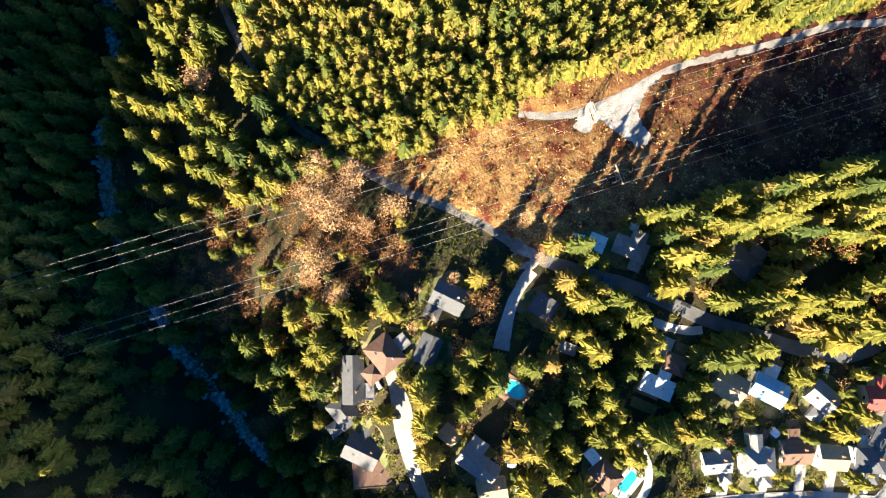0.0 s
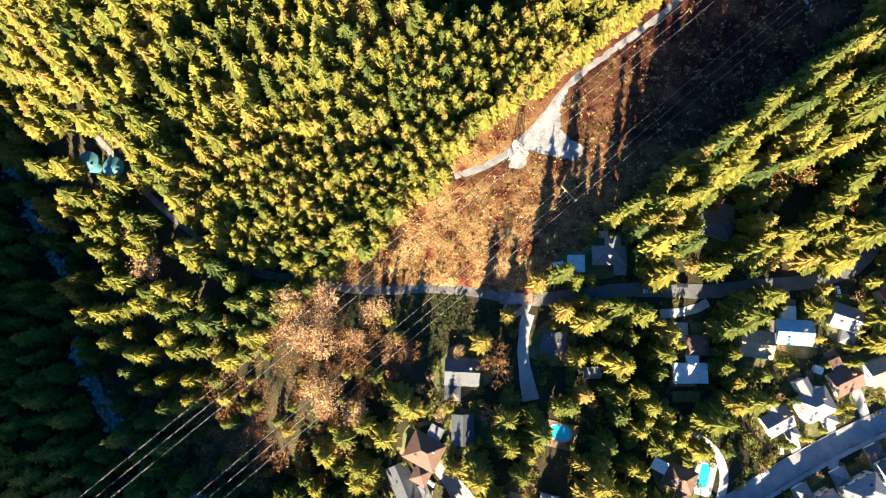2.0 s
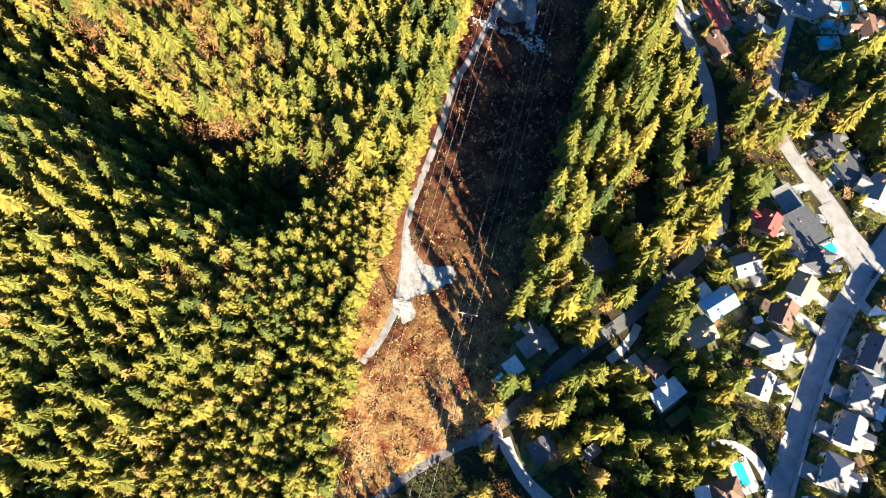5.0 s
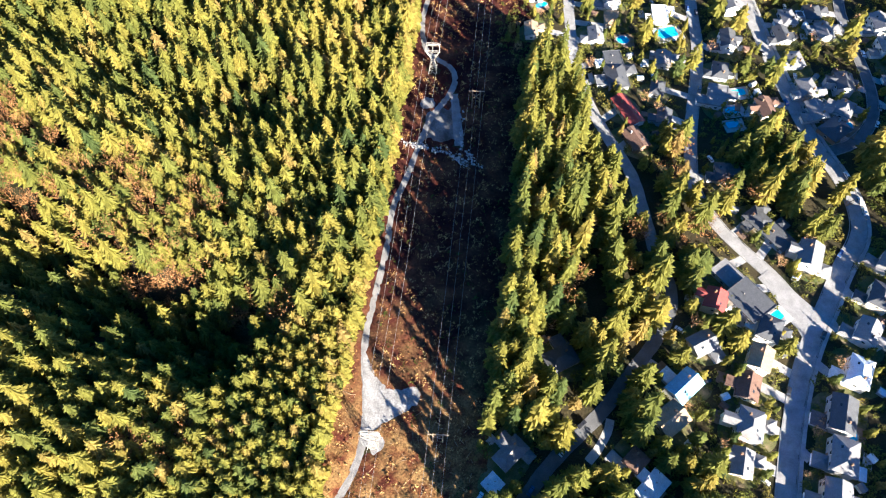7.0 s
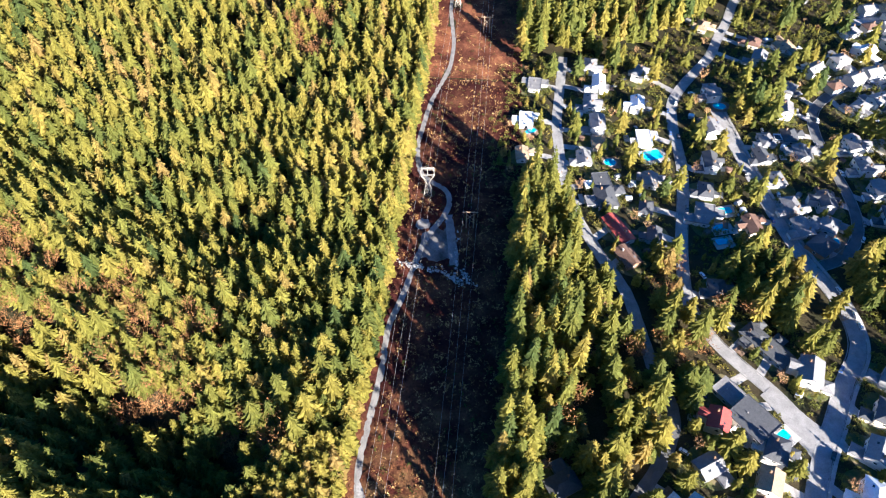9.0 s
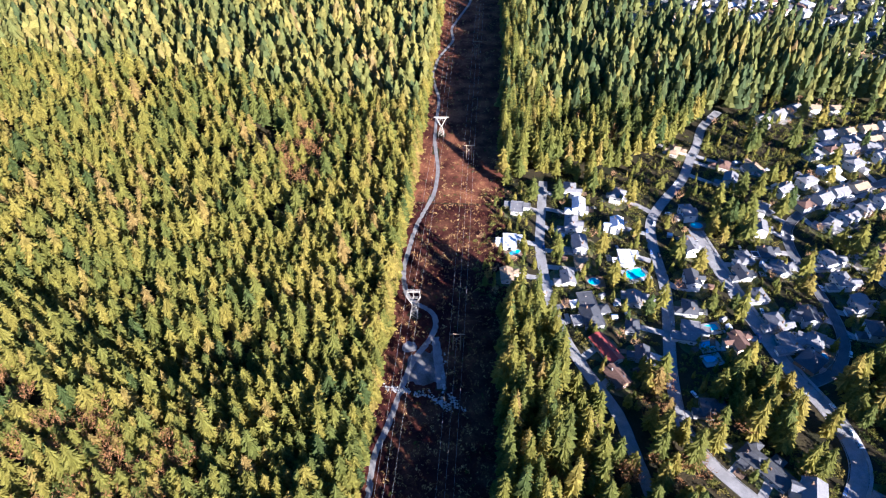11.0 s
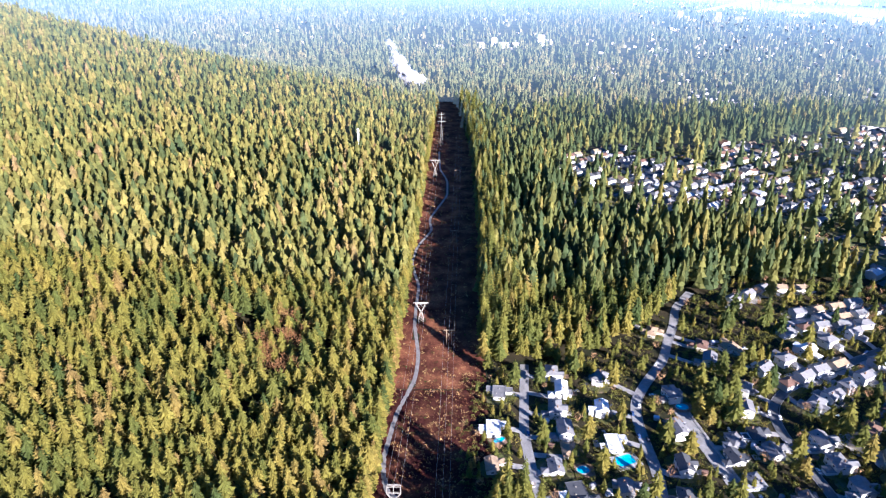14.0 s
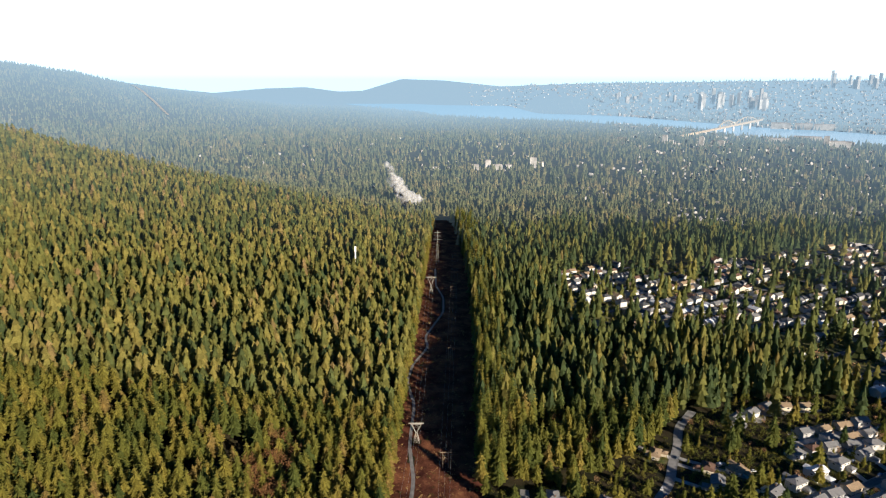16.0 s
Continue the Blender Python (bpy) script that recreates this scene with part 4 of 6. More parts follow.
def scatter(name, shapes, pts, rng, material, label, category, lo=0.75, hi=1.2, sink=0.0, stretch=1.0, tone=0.46):
    """Joins many copies of a few shapes, each turned and scaled, into one object."""
    pts = np.asarray(pts, float)
    if not len(pts):
        return None
    which = rng.integers(0, len(shapes), len(pts))
    VV, FF, TT, o = [], [], [], 0
    zs = height(pts[:, 0], pts[:, 1]) - sink
    for k, (v, f) in enumerate(shapes):
        p, z = pts[which == k], zs[which == k]
        n = len(p)
        if not n:
            continue
        a, s = rng.uniform(0, 6.283, n), rng.uniform(lo, hi, n)
        sz = s * stretch * rng.uniform(0.88, 1.15, n)
        c, sn = (np.cos(a) * s)[:, None], (np.sin(a) * s)[:, None]
        X = v[None, :, 0] * c - v[None, :, 1] * sn + p[:, :1]
        Y = v[None, :, 0] * sn + v[None, :, 1] * c + p[:, 1:2]
        Z = v[None, :, 2] * sz[:, None] + z[:, None]
        VV.append(np.stack([X, Y, Z], -1).reshape(-1, 3))
        TT.append(np.repeat(np.clip(rng.normal(tone, 0.22, n), 0, 1), len(v)))
        FF.append((f[None] + (np.arange(n) * len(v))[:, None, None]).reshape(-1, 3) + o)
        o += n * len(v)
    return tagged(new(name, mesh_of(name, np.concatenate(VV), np.concatenate(FF), material, tone=np.concatenate(TT))), label, category, kind="stuff")


def inside(x, y, poly):
    r = np.zeros(np.shape(x), bool)
    for (x0, y0), (x1, y1) in zip(poly, poly[1:] + poly[:1]):
        cross = ((y0 > y) != (y1 > y)) & (x < (x1 - x0) * (y - y0) / (y1 - y0 + 1e-9) + x0)
        r ^= cross
    return r


LEFT_EDGE = ([-20, 2, 15, 32, 51, 72, 97, 120, 149, 190, 310, 500, 660, 950, 1200, 1290], [-60, -52, -41, -48, -48, -52, -52, -48, -46, -43, -40, -35, -31, -26, -20, -12])
RIGHT_EDGE = ([-20, 40, 48, 63, 77, 107, 135, 159, 187, 250, 306, 422, 640, 900, 1250, 1290], [8, 8, 10, 9, 9, 10, 12, 15, 19, 22, 24, 24, 33, 37, 21, 5])
TOWN = [
    ([(105, 20), (100, 60), (104, 130), (118, 150), (112, 180), (128, 212), (150, 205), (168, 215), (200, 225), (230, 200), (215, 150), (190, 80), (170, 0)], 0.36),
    ([(56, 238), (50, 300), (20, 318), (16, 400), (30, 428), (100, 432), (150, 470), (200, 520), (262, 560), (380, 560), (420, 480), (330, 380), (250, 270), (215, 255), (165, 250), (120, 240), (95, 240)], 0.36),
    ([(150, 950), (136, 800), (136, 735), (152, 692), (262, 694), (322, 672), (350, 625), (390, 548), (440, 560), (640, 780), (860, 1100), (700, 1100), (560, 1062), (400, 985), (290, 1003)], 0.4),
]
GROVES = [(98, 242, 12), (100, 205, 14), (104, 172, 12), (118, 236, 8), (148, 250, 13), (145, 225, 16), (163, 198, 9), (146, 172, 6), (133, 210, 9), (132, 340, 7), (173, 372, 14), (215, 240, 16), (20, 330, 8), (62, 405, 5),
          (90, 420, 8), (118, 345, 5), (160, 300, 7), (230, 262, 13), (205, 322, 7), (108, 330, 5), (88, 325, 5), (60, 350, 5), (52, 340, 3), (252, 250, 18), (236, 236, 16), (266, 278, 13), (278, 262, 14)]


def tree_spots(rng, x0, x1, y0, y1, step):
    gx_, gy_ = np.meshgrid(np.arange(x0, x1, step), np.arange(y0, y1, step))
    p = np.stack([gx_.ravel(), gy_.ravel()], 1) + rng.uniform(-0.42, 0.42, (gx_.size, 2)) * step
    return p


def density(x, y):
    """How likely a conifer stands at a place."""
    d = np.ones(np.shape(x))
    for poly, k in TOWN:
        d[inside(x, y, poly)] = k * 0.28
    for a, b, r in GROVES:
        d[(x - a) ** 2 + (y - b) ** 2 < r * r] = 0.95
    cor = (x > np.interp(y, *LEFT_EDGE)) & (x < np.interp(y, *RIGHT_EDGE)) & (y > 2) & (y < 1290)
    d[cor] = 0
    south = (x > -46) & (x < 4) & (y <= 2) & (y > -140)
    d[(x > np.interp(y, *RIGHT_EDGE) - 1) & (x < np.interp(y, *RIGHT_EDGE) + 3) & (y > 60) & (y < 1250)] *= 0.25
    d[south] = np.where(y[south] < -85, 0.4, 0.0)
    d[(near_line(x, y, RIVER, 10) < 3)] = 0
    d[(x > 0) & (x < 40) & (y > -8) & (y < 40)] *= 0.45
    d[(x < -52) & (x > -190) & (y < -34) & (y > -105)] *= 0.55
    return d


def blocked(p):
    """True where a house, road or pool leaves no room."""
    k = np.array(KEEP_OUT)
    bad = np.zeros(len(p), bool)
    cell = {}
    for a, b, r in k:
        for i in range(int((a - r) // 10), int((a + r) // 10) + 1):
            for j in range(int((b - r) // 10), int((b + r) // 10) + 1):
                cell.setdefault((i, j), []).append((a, b, r))
    for n, (x, y) in enumerate(p):
        for a, b, r in cell.get((int(x // 10), int(y // 10)), ()):
            if (x - a) ** 2 + (y - b) ** 2 < r * r:
                bad[n] = True
                break
    return bad


rng = np.random.default_rng(11)
pyr = random.Random(3)
NEAR = [conifer_shape(pyr, H, R, 11, 16, True, 0.16, 0.58) for H, R in ((20, 5.4), (23, 5.8), (18, 5.2), (21.5, 6.0), (16, 4.8))]
MID = [conifer_shape(pyr, H, R, 9, 11, True, 0.3, 0.8) for H, R in ((20, 5.2), (23, 5.6), (18, 5.2), (16, 4.8))]
EDGE = [conifer_shape(pyr, H, R, 9, 7, True, 0.05) for H, R in ((13, 3.2), (17, 3.8), (10, 2.8))]
TALL = [conifer_shape(pyr, H, R, 14, 9, True, 0.12, 0.8) for H, R in ((34, 5.0), (38, 5.4), (30, 4.8))]
FAR = [spire_shape(pyr, H, R, 6, 9) for H, R in ((25, 6.2), (29, 6.5), (23, 6.0), (21, 5.8), (27, 6.0))]
BARE = [twig_shape(pyr, H, R, 230) for H, R in ((15, 5.5), (18, 6.5), (12, 4.5))]
BARE_BIG = [twig_shape(pyr, H, R, 1000) for H, R in ((15, 5.8), (18, 6.5), (13, 5.0))]
BUSH = [bush_shape(pyr, 1.1, 1.3, 22, 0.42) for _ in range(4)]



# ---- pylons, poles and wires ----


def pylon(x, y, H, head, waist, turn=0.0, style="window"):
    """A lattice pylon: four splayed legs with bracing, a waist and a forked head."""
    ob = empty("pylon", x, y, turn)
    b, wz = 2.3, waist * H
    w = 0.19
    bm = bmesh.new()
    n = 4
    cs = [[(sx * (b + (0.6 - b) * k / n), sy * (b + (0.6 - b) * k / n), wz * k / n - (0.5 if k == 0 else 0)) for sx, sy in ((-1, -1), (1, -1), (1, 1), (-1, 1))] for k in range(n + 1)]
    for k in range(n):
        for i in range(4):
            j = (i + 1) % 4
            beam(bm, cs[k][i], cs[k + 1][i], w)
            beam(bm, cs[k][i], cs[k + 1][j], w * 0.55)
            beam(bm, cs[k][j], cs[k + 1][i], w * 0.55)
            beam(bm, cs[k + 1][i], cs[k + 1][j], w * 0.55)
    part("tower_body", bm, M["steel"], ob)
    bm = bmesh.new()
    mid = (wz + H) / 2
    for sy in (-0.5, 0.5):
        if style == "window":
            pts = [(-0.6, wz), (-head, mid), (-head * 0.9, H), (head * 0.9, H), (head, mid), (0.6, wz)]
            for p0, p1 in zip(pts, pts[1:]):
                beam(bm, (p0[0], sy, p0[1]), (p1[0], sy, p1[1]), w)
            beam(bm, (-head, sy, mid), (head, sy, mid), w)
            beam(bm, (0, sy, mid), (0, sy, H), w)
            beam(bm, (-head * 0.9, sy, H - 1.0), (head * 0.9, sy, H - 1.0), w)
            beam(bm, (-head * 0.45, sy, (wz + mid) / 2), (head * 0.45, sy, (wz + mid) / 2), w)
        elif style == "tee":
            for s in (-1, 1):
                beam(bm, (0.6 * s, sy, wz), (head * 0.62 * s, sy, H - 0.8), w)
                beam(bm, (0.0, sy, wz), (head * 0.62 * s, sy, H - 0.8), w * 0.6)
                beam(bm, (head * 0.3 * s, sy, (wz + H) / 2), (0, sy, H - 0.8), w * 0.6)
            beam(bm, (-head, sy, H), (head, sy, H), w)
            beam(bm, (-head * 0.75, sy, H - 0.9), (head * 0.75, sy, H - 0.9), w)
        else:
            beam(bm, (-0.5, sy, wz), (-0.15, sy, H), w * 1.4)
            beam(bm, (0.5, sy, wz), (0.15, sy, H), w * 1.4)
    part("head_frame", bm, M["steel"], ob)
    arms = {"window": [(H - 0.5, head * 1.1)], "tee": [(H, head)], "tall": [(H * 0.72, head), (H * 0.83, head * 0.85), (H * 0.94, head * 0.7)]}[style]
    for z, r in arms:
        # one tapering truss arm, thick over the tower and fine at its tips
        bm = bmesh.new()
        rings = [[bm.verts.new((x_, dy * k_, z + dz * k_)) for dy, dz in ((-0.5, 0), (0, -0.12), (0.5, 0), (0, 0.5))] for x_, k_ in ((-r, 0.25), (-r * 0.5, 0.65), (0, 1.0), (r * 0.5, 0.65), (r, 0.25))]
        for ra, rb in zip(rings, rings[1:]):
            for i in range(4):
                bm.faces.new((ra[i], ra[(i + 1) % 4], rb[(i + 1) % 4], rb[i]))
        bm.faces.new(rings[0])
        bm.faces.new(rings[-1])
        bmesh.ops.recalc_face_normals(bm, faces=bm.faces)
        part("crossarm", bm, M["steel"], ob)
        for s in (-1, 0, 1):
            bm = bmesh.new()
            for k in range(5):
                bmesh.ops.create_cone(bm, cap_ends=True, segments=8, radius1=0.16, radius2=0.10, depth=0.22, matrix=Matrix.Translation((s * (r - 0.2), 0, z - 0.3 - 0.25 * k)))
            part("insulator", bm, M["rubber"], ob)
    tagged(ob, "pale galvanised lattice pylon standing in brown scrub", "pylon", "pylons of the power line")
    KEEP_OUT.append((x, y, 6))
    return ob


def pole_pair(x, y, H, turn=0.0):
    """A timber H-frame: two poles, a crossarm, braces and insulators."""
    ob = empty("power_pole", x, y, turn)
    for s in (-1, 1):
        bm = bmesh.new()
        bmesh.ops.create_cone(bm, cap_ends=True, segments=8, radius1=0.24, radius2=0.17, depth=H + 1.5, matrix=Matrix.Translation((s * 2.0, 0, H / 2 + 0.25)))
        part("pole", bm, M["timber"], ob)
    part("crossarm", box(bmesh.new(), -4.2, 4.2, -0.2, 0.2, H, H + 0.4, 0.04), M["timber"], ob)
    bm = bmesh.new()
    beam(bm, (-2, 0.2, H * 0.55), (2, 0.2, H * 0.88), 0.2)
    beam(bm, (2, -0.2, H * 0.55), (-2, -0.2, H * 0.88), 0.2)
    part("brace", bm, M["timber"], ob)
    for s in (-1, 0, 1):
        bm = bmesh.new()
        for k in range(4):
            bmesh.ops.create_cone(bm, cap_ends=True, segments=8, radius1=0.15, radius2=0.09, depth=0.2, matrix=Matrix.Translation((s * 3.9, 0, H - 0.15 - 0.24 * k)))
        part("insulator", bm, M["rubber"], ob)
    tagged(ob, "weathered timber H-frame power pole in the scrub", "power pole", "timber power poles")
    return ob


TOWERS = [(-33, 86, 20, 3.8, 0.45, "window"), (-26, 292, 20, 3.8, 0.45, "window"), (-19, 491, 16, 6, 0.5, "tee"), (-14, 850, 22, 7, 0.5, "tee"), (-7, 1000, 48, 7, 0.6, "tall")]
for x, y, H, head, waist, style in TOWERS:
    pylon(x, y, H, head, waist, 1.5, style)
POLES = [(-7, 89, 13), (-1, 267, 13), (3.5, 455, 13), (9, 640, 14), (15, 830, 15)]
for x, y, H in POLES:
    pole_pair(x, y, H, 1.5)


def wire(pts, offset, drop=0.0):
    cu = bpy.data.curves.new("power_line", "CURVE")
    cu.dimensions, cu.bevel_depth, cu.bevel_resolution = "3D", 0.04, 0
    sp = cu.splines.new("POLY")
    out = []
    for (x0, y0, z0), (x1, y1, z1) in zip(pts, pts[1:]):
        n = max(6, int(math.hypot(x1 - x0, y1 - y0) / 18))
        sag = 0.016 * math.hypot(x1 - x0, y1 - y0)
        for i in range(n):
            u = i / n
            out.append((x0 + (x1 - x0) * u + offset, y0 + (y1 - y0) * u, z0 + (z1 - z0) * u - drop - 4 * sag * u * (1 - u)))
    out.append((pts[-1][0] + offset, pts[-1][1], pts[-1][2] - drop))
    sp.points.add(len(out) - 1)
    for pt, c in zip(sp.points, out):
        pt.co = (*c, 1)
    cu.materials.append(M["wire"])
    return tagged(new("power_line", cu), "thin pale overhead power line strung between pylons", "power line", "overhead wires")


line1 = [(-45, -215, 17)] + [(x, y, tall(x, y) + H - 1.6) for x, y, H, *_ in TOWERS[:4]] + [(-7, 1000, 38)]
line2 = [(-17, -210, 11)] + [(x, y, tall(x, y) + H - 0.9) for x, y, H in POLES] + [(20, 1000, 14)]
for o in (-3.8, 0, 3.8):
    wire(line1, o)
    wire(line2, o)

# ---- river, rocks, tanks, mast ----
strip("river", RIVER, [4, 5, 6, 4, 5], M["water"], 0.5, "shallow stony river at the bottom of a dark gully", "river", clear=0)


def rock_shape(rng_, r):
    bm = bmesh.new()
    bmesh.ops.create_icosphere(bm, subdivisions=1, radius=r)
    v = np.array([np.array(p_.co) * rng_.uniform(0.65, 1.15) * np.array((1, 1, 0.7)) for p_ in bm.verts], np.float32)
    f = np.array([[q_.index for q_ in fc.verts] for fc in bm.faces], np.int32)
    bm.free()
    return v, f


ROCKS = [rock_shape(pyr, r) for r in (0.5, 0.8, 1.1)]
q, t = along([(-38, 241), (-28, 237), (-20, 239), (-10, 233), (-2, 228)], 0.5)
pts = np.repeat(q, 3, 0) + rng.normal(0, 1.0, (len(q) * 3, 2))
q, t = along([(-4, 239), (-2, 231), (5, 226)], 0.5)
pts = np.r_[pts, np.repeat(q, 2, 0) + rng.normal(0, 1.0, (len(q) * 2, 2)), rng.normal((-7.5, 250), (0.6, 6), (30, 2))]
scatter("riprap", ROCKS, pts, rng, M["rock"], "line of broken white rocks across the scrub", "rocks", 0.45, 1.0, -0.35)
q, t = along(RIVER, 1.5)
scatter("river_boulders", ROCKS, np.repeat(q, 3, 0) + rng.normal(0, 2.2, (len(q) * 3, 2)), rng, M["rock"], "grey boulders along a river bed", "rocks", 0.6, 1.8, -0.4)

M["tank"] = surface("tank_paint", [(0.3, (0.05, 0.16, 0.17)), (0.7, (0.08, 0.22, 0.23))], 0.4, 3.0, 0.2, 0.6, 0.1)


def tank(x, y, r):
    ob = empty("water_tank", x, y)
    bm = bmesh.new()
    bmesh.ops.create_cone(bm, cap_ends=True, segments=40, radius1=r, radius2=r, depth=7, matrix=Matrix.Translation((0, 0, 3.0)))
    part("shell", bm, M["tank"], ob)
    bm = bmesh.new()
    bmesh.ops.create_cone(bm, cap_ends=True, segments=40, radius1=r + 0.25, radius2=0.6, depth=0.9, matrix=Matrix.Translation((0, 0, 6.95)))
    part("roof", bm, M["tank"], ob)
    part("hatch", box(bmesh.new(), r * 0.5, r * 0.5 + 0.9, -0.45, 0.45, 6.6, 7.5, 0.06), M["steel"], ob)
    tagged(ob, "round teal water tank among dark trees", "water tank", "water tanks")
    KEEP_OUT.append((x, y, r + 2))


tank(-159.5, -51, 4.3)
tank(-146, -43, 4.3)
mast = empty("radio_mast", -121, 920)
bm = bmesh.new()
bmesh.ops.create_cone(bm, cap_ends=True, segments=14, radius1=1.5, radius2=0.9, depth=36, matrix=Matrix.Translation((0, 0, 17.5)))
part("mast_pole", bm, M["white"], mast)
for k in range(3):
    bm = bmesh.new()
    for a in range(3):
        box(bm, 1.3 * math.cos(2.1 * a) - 0.35, 1.3 * math.cos(2.1 * a) + 0.35, 1.3 * math.sin(2.1 * a) - 0.35, 1.3 * math.sin(2.1 * a) + 0.35, 28 + 2.6 * k, 30.2 + 2.6 * k, 0.05)
    part("antenna", bm, M["white"], mast)
tagged(mast, "tall white radio mast rising from the forest", "mast")
KEEP_OUT.append((-121, 920, 14))
KEEP_OUT.append((-96, 922, 14))
patch("clearing", -96, 920, 17, 13, 20, M["scrub"], 0.5, "rust-brown clearing of dead bracken in the forest", "clearing", 12, 0.2)


# ---- cars ----
PAINT = [surface("car_" + n, [(0.3, tuple(v * 0.9 for v in c)), (0.7, c)], 1.0, 6.0, 0.05, 0.25, 0.0, spec=0.6) for n, c in (("white", (0.8, 0.8, 0.8)), ("grey", (0.22, 0.23, 0.25)), ("blue", (0.05, 0.10, 0.25)), ("black", (0.03, 0.03, 0.035)), ("red", (0.4, 0.04, 0.03)))]


def car(paint, word):
    ob = new("car")
    bm = box(bmesh.new(), -2.2, 2.2, -0.88, 0.88, 0.35, 0.98, 0.14)
    part("car_body", bm, PAINT[paint], ob)
    bm = box(bmesh.new(), -1.45, 1.15, -0.78, 0.78, 0.95, 1.5)
    for v in bm.verts:
        if v.co.z > 1.2:
            v.co.x *= 0.72
            v.co.y *= 0.86
    part("car_roof", bm, PAINT[paint], ob)
    bm = box(bmesh.new(), -1.5, 1.2, -0.80, 0.80, 1.0, 1.38)
    for v in bm.verts:
        if v.co.z > 1.2:
            v.co.x *= 0.80
            v.co.y *= 0.91
    part("car_window", bm, M["glass"], ob)
    for sx in (-1.35, 1.35):
        for sy in (-0.8, 0.8):
            bm = bmesh.new()
            bmesh.ops.create_cone(bm, cap_ends=True, segments=14, radius1=0.34, radius2=0.34, depth=0.24, matrix=Matrix.Translation((sx, sy, 0.34)) @ Matrix.Rotation(radians(90), 4, "X"))
            part("wheel", bm, M["rubber"], ob)
    return tagged(ob, "%s car parked on the paving" % word, "car", "parked cars")


cars = [car(i, w) for i, w in enumerate(("white", "grey", "dark blue", "black"))]
car_spots = [(44, 89, 50, 0), (11, 69, 60, 0), (34, 71, 45, 3), (41, -29, 10, 0), (56, -27, 70, 3), (31, 73, 60, 2)]
for line, n, off in ((ROAD_C, 12, 3.6), (ROAD_D, 12, 3.0), (ROAD_E, 10, 2.3), (ROAD_A, 3, 2.2)):
    q, t = along(line, 3)
    for i in rng.choice(np.arange(int(len(q) * 0.15), len(q) - 4), n, replace=False):
        s = rng.choice((-1, 1))
        car_spots.append((q[i][0] + t[i][1] * s * off, q[i][1] - t[i][0] * s * off, math.degrees(math.atan2(t[i][1], t[i][0])), int(rng.choice((0, 0, 0, 1, 2, 3)))))
used = set()
for x, y, a, k in car_spots:
    m = pose(x, y, tall(x, y) + 0.16, 0, 0, a)
    if k not in used:
        used.add(k)
        cars[k].matrix_basis = m
    else:
        copy_thing(cars[k], m)


# ---- houses farther off ----
def small_house(L, W, H, kind, wall, roof, windows=True):
    ob = new("house")
    wall_part(ob, kind, L, W, H, WALLS[wall])
    roof_part(ob, kind, L, W, H, ROOFS[roof], pitch=0.45)
    part("chimney", box(bmesh.new(), L * 0.2, L * 0.2 + 0.9, 0.6, 1.3, H, H + W * 0.24 + 1.0, 0.05), WALLS[3], ob)
    for sy in (-1, 1) if windows else ():
        for i in (-1, 1):
            wn_ = share("window", WIN_FRAME, ob, pose(i * L * 0.25, sy * (W / 2 + 0.02), H - 1.4))
            share("pane", WIN_PANE, wn_)
    return tagged(ob, "%s house with a %s %s roof in a dense row" % (WALL_WORDS[wall], ROOF_WORDS[roof], kind), "house", "houses in the distance")


kinds = [small_house(11, 8.5, 5.2, "gable", 0, 1), small_house(10, 8.5, 5.2, "hip", 1, 0), small_house(12, 8.5, 3.6, "gable", 1, 5), small_house(10, 8, 5.4, "hip", 2, 2), small_house(11, 9, 5.2, "gable", 2, 1), small_house(12, 9, 5, "hip", 0, 1)]
row_kinds = [small_house(12, 9, 6.4, "gable", 0, 1, False), small_house(11, 9.5, 6.6, "hip", 0, 0, False), small_house(13, 9, 6.0, "gable", 0, 5, False), small_house(11, 8.5, 5.6, "hip", 1, 2, False), small_house(12, 10, 6.4, "gable", 0, 4, False), small_house(13, 10, 5.4, "hip", 2, 1, False)]
# rows of houses on parallel streets beyond the wood
ROW_WAY, ROW_SIDE = np.array((0.885, 0.466)), np.array((0.466, -0.885))
row_spots, row_streets = [], []
for k in range(-9, 11):
    street = []
    for u in np.arange(-60, 820, 4.0):
        c = np.array((150, 760)) + ROW_WAY * u + ROW_SIDE * (41 * k + 6 * math.sin(u * 0.012 + k))
        if inside(np.array([c[0]]), np.array([c[1]]), TOWN[2][0])[0] and c[0] < 0.70 * c[1] + 30:
            street.append(c)
    if len(street) < 8:
        continue
    row_streets.append(street)
    for side in (-1, 1):
        s = 2.0
        while s < len(street) - 2:
            c = street[int(s)] + ROW_SIDE * side * rng.uniform(10.5, 13.5)
            wood = noise.noise((c[0] * 0.011, c[1] * 0.011, 4.0))
            if wood < 0.14 and rng.random() < 0.86:
                row_spots.append((c[0], c[1], 27.8 + rng.choice((0, 0, 0, 90)) + rng.uniform(-6, 6)))
            s += rng.uniform(3.3, 4.6)
spots = []
rows2 = [((232, 402), (258, 418), (300, 438)), ((285, 500), (320, 512), (352, 520)), ((240, 520), (285, 546), (330, 545)), ((300, 492), (340, 500), (390, 520)), ((262, 470), (300, 482), (350, 486)), ((310, 430), (345, 448), (390, 470)), ((305, 398), (345, 425), (400, 455)), ((255, 290), (262, 330), (300, 380)), ((250, 345), (285, 372), (330, 405))]
for line in rows2:
    q, t = along(line, 1)
    s = 3.0
    while s < len(q) - 3:
        i = int(s)
        spots.append((q[i][0], q[i][1], math.degrees(math.atan2(t[i][1], t[i][0])) + rng.uniform(-6, 6)))
        s += rng.uniform(15, 21)
first = set()
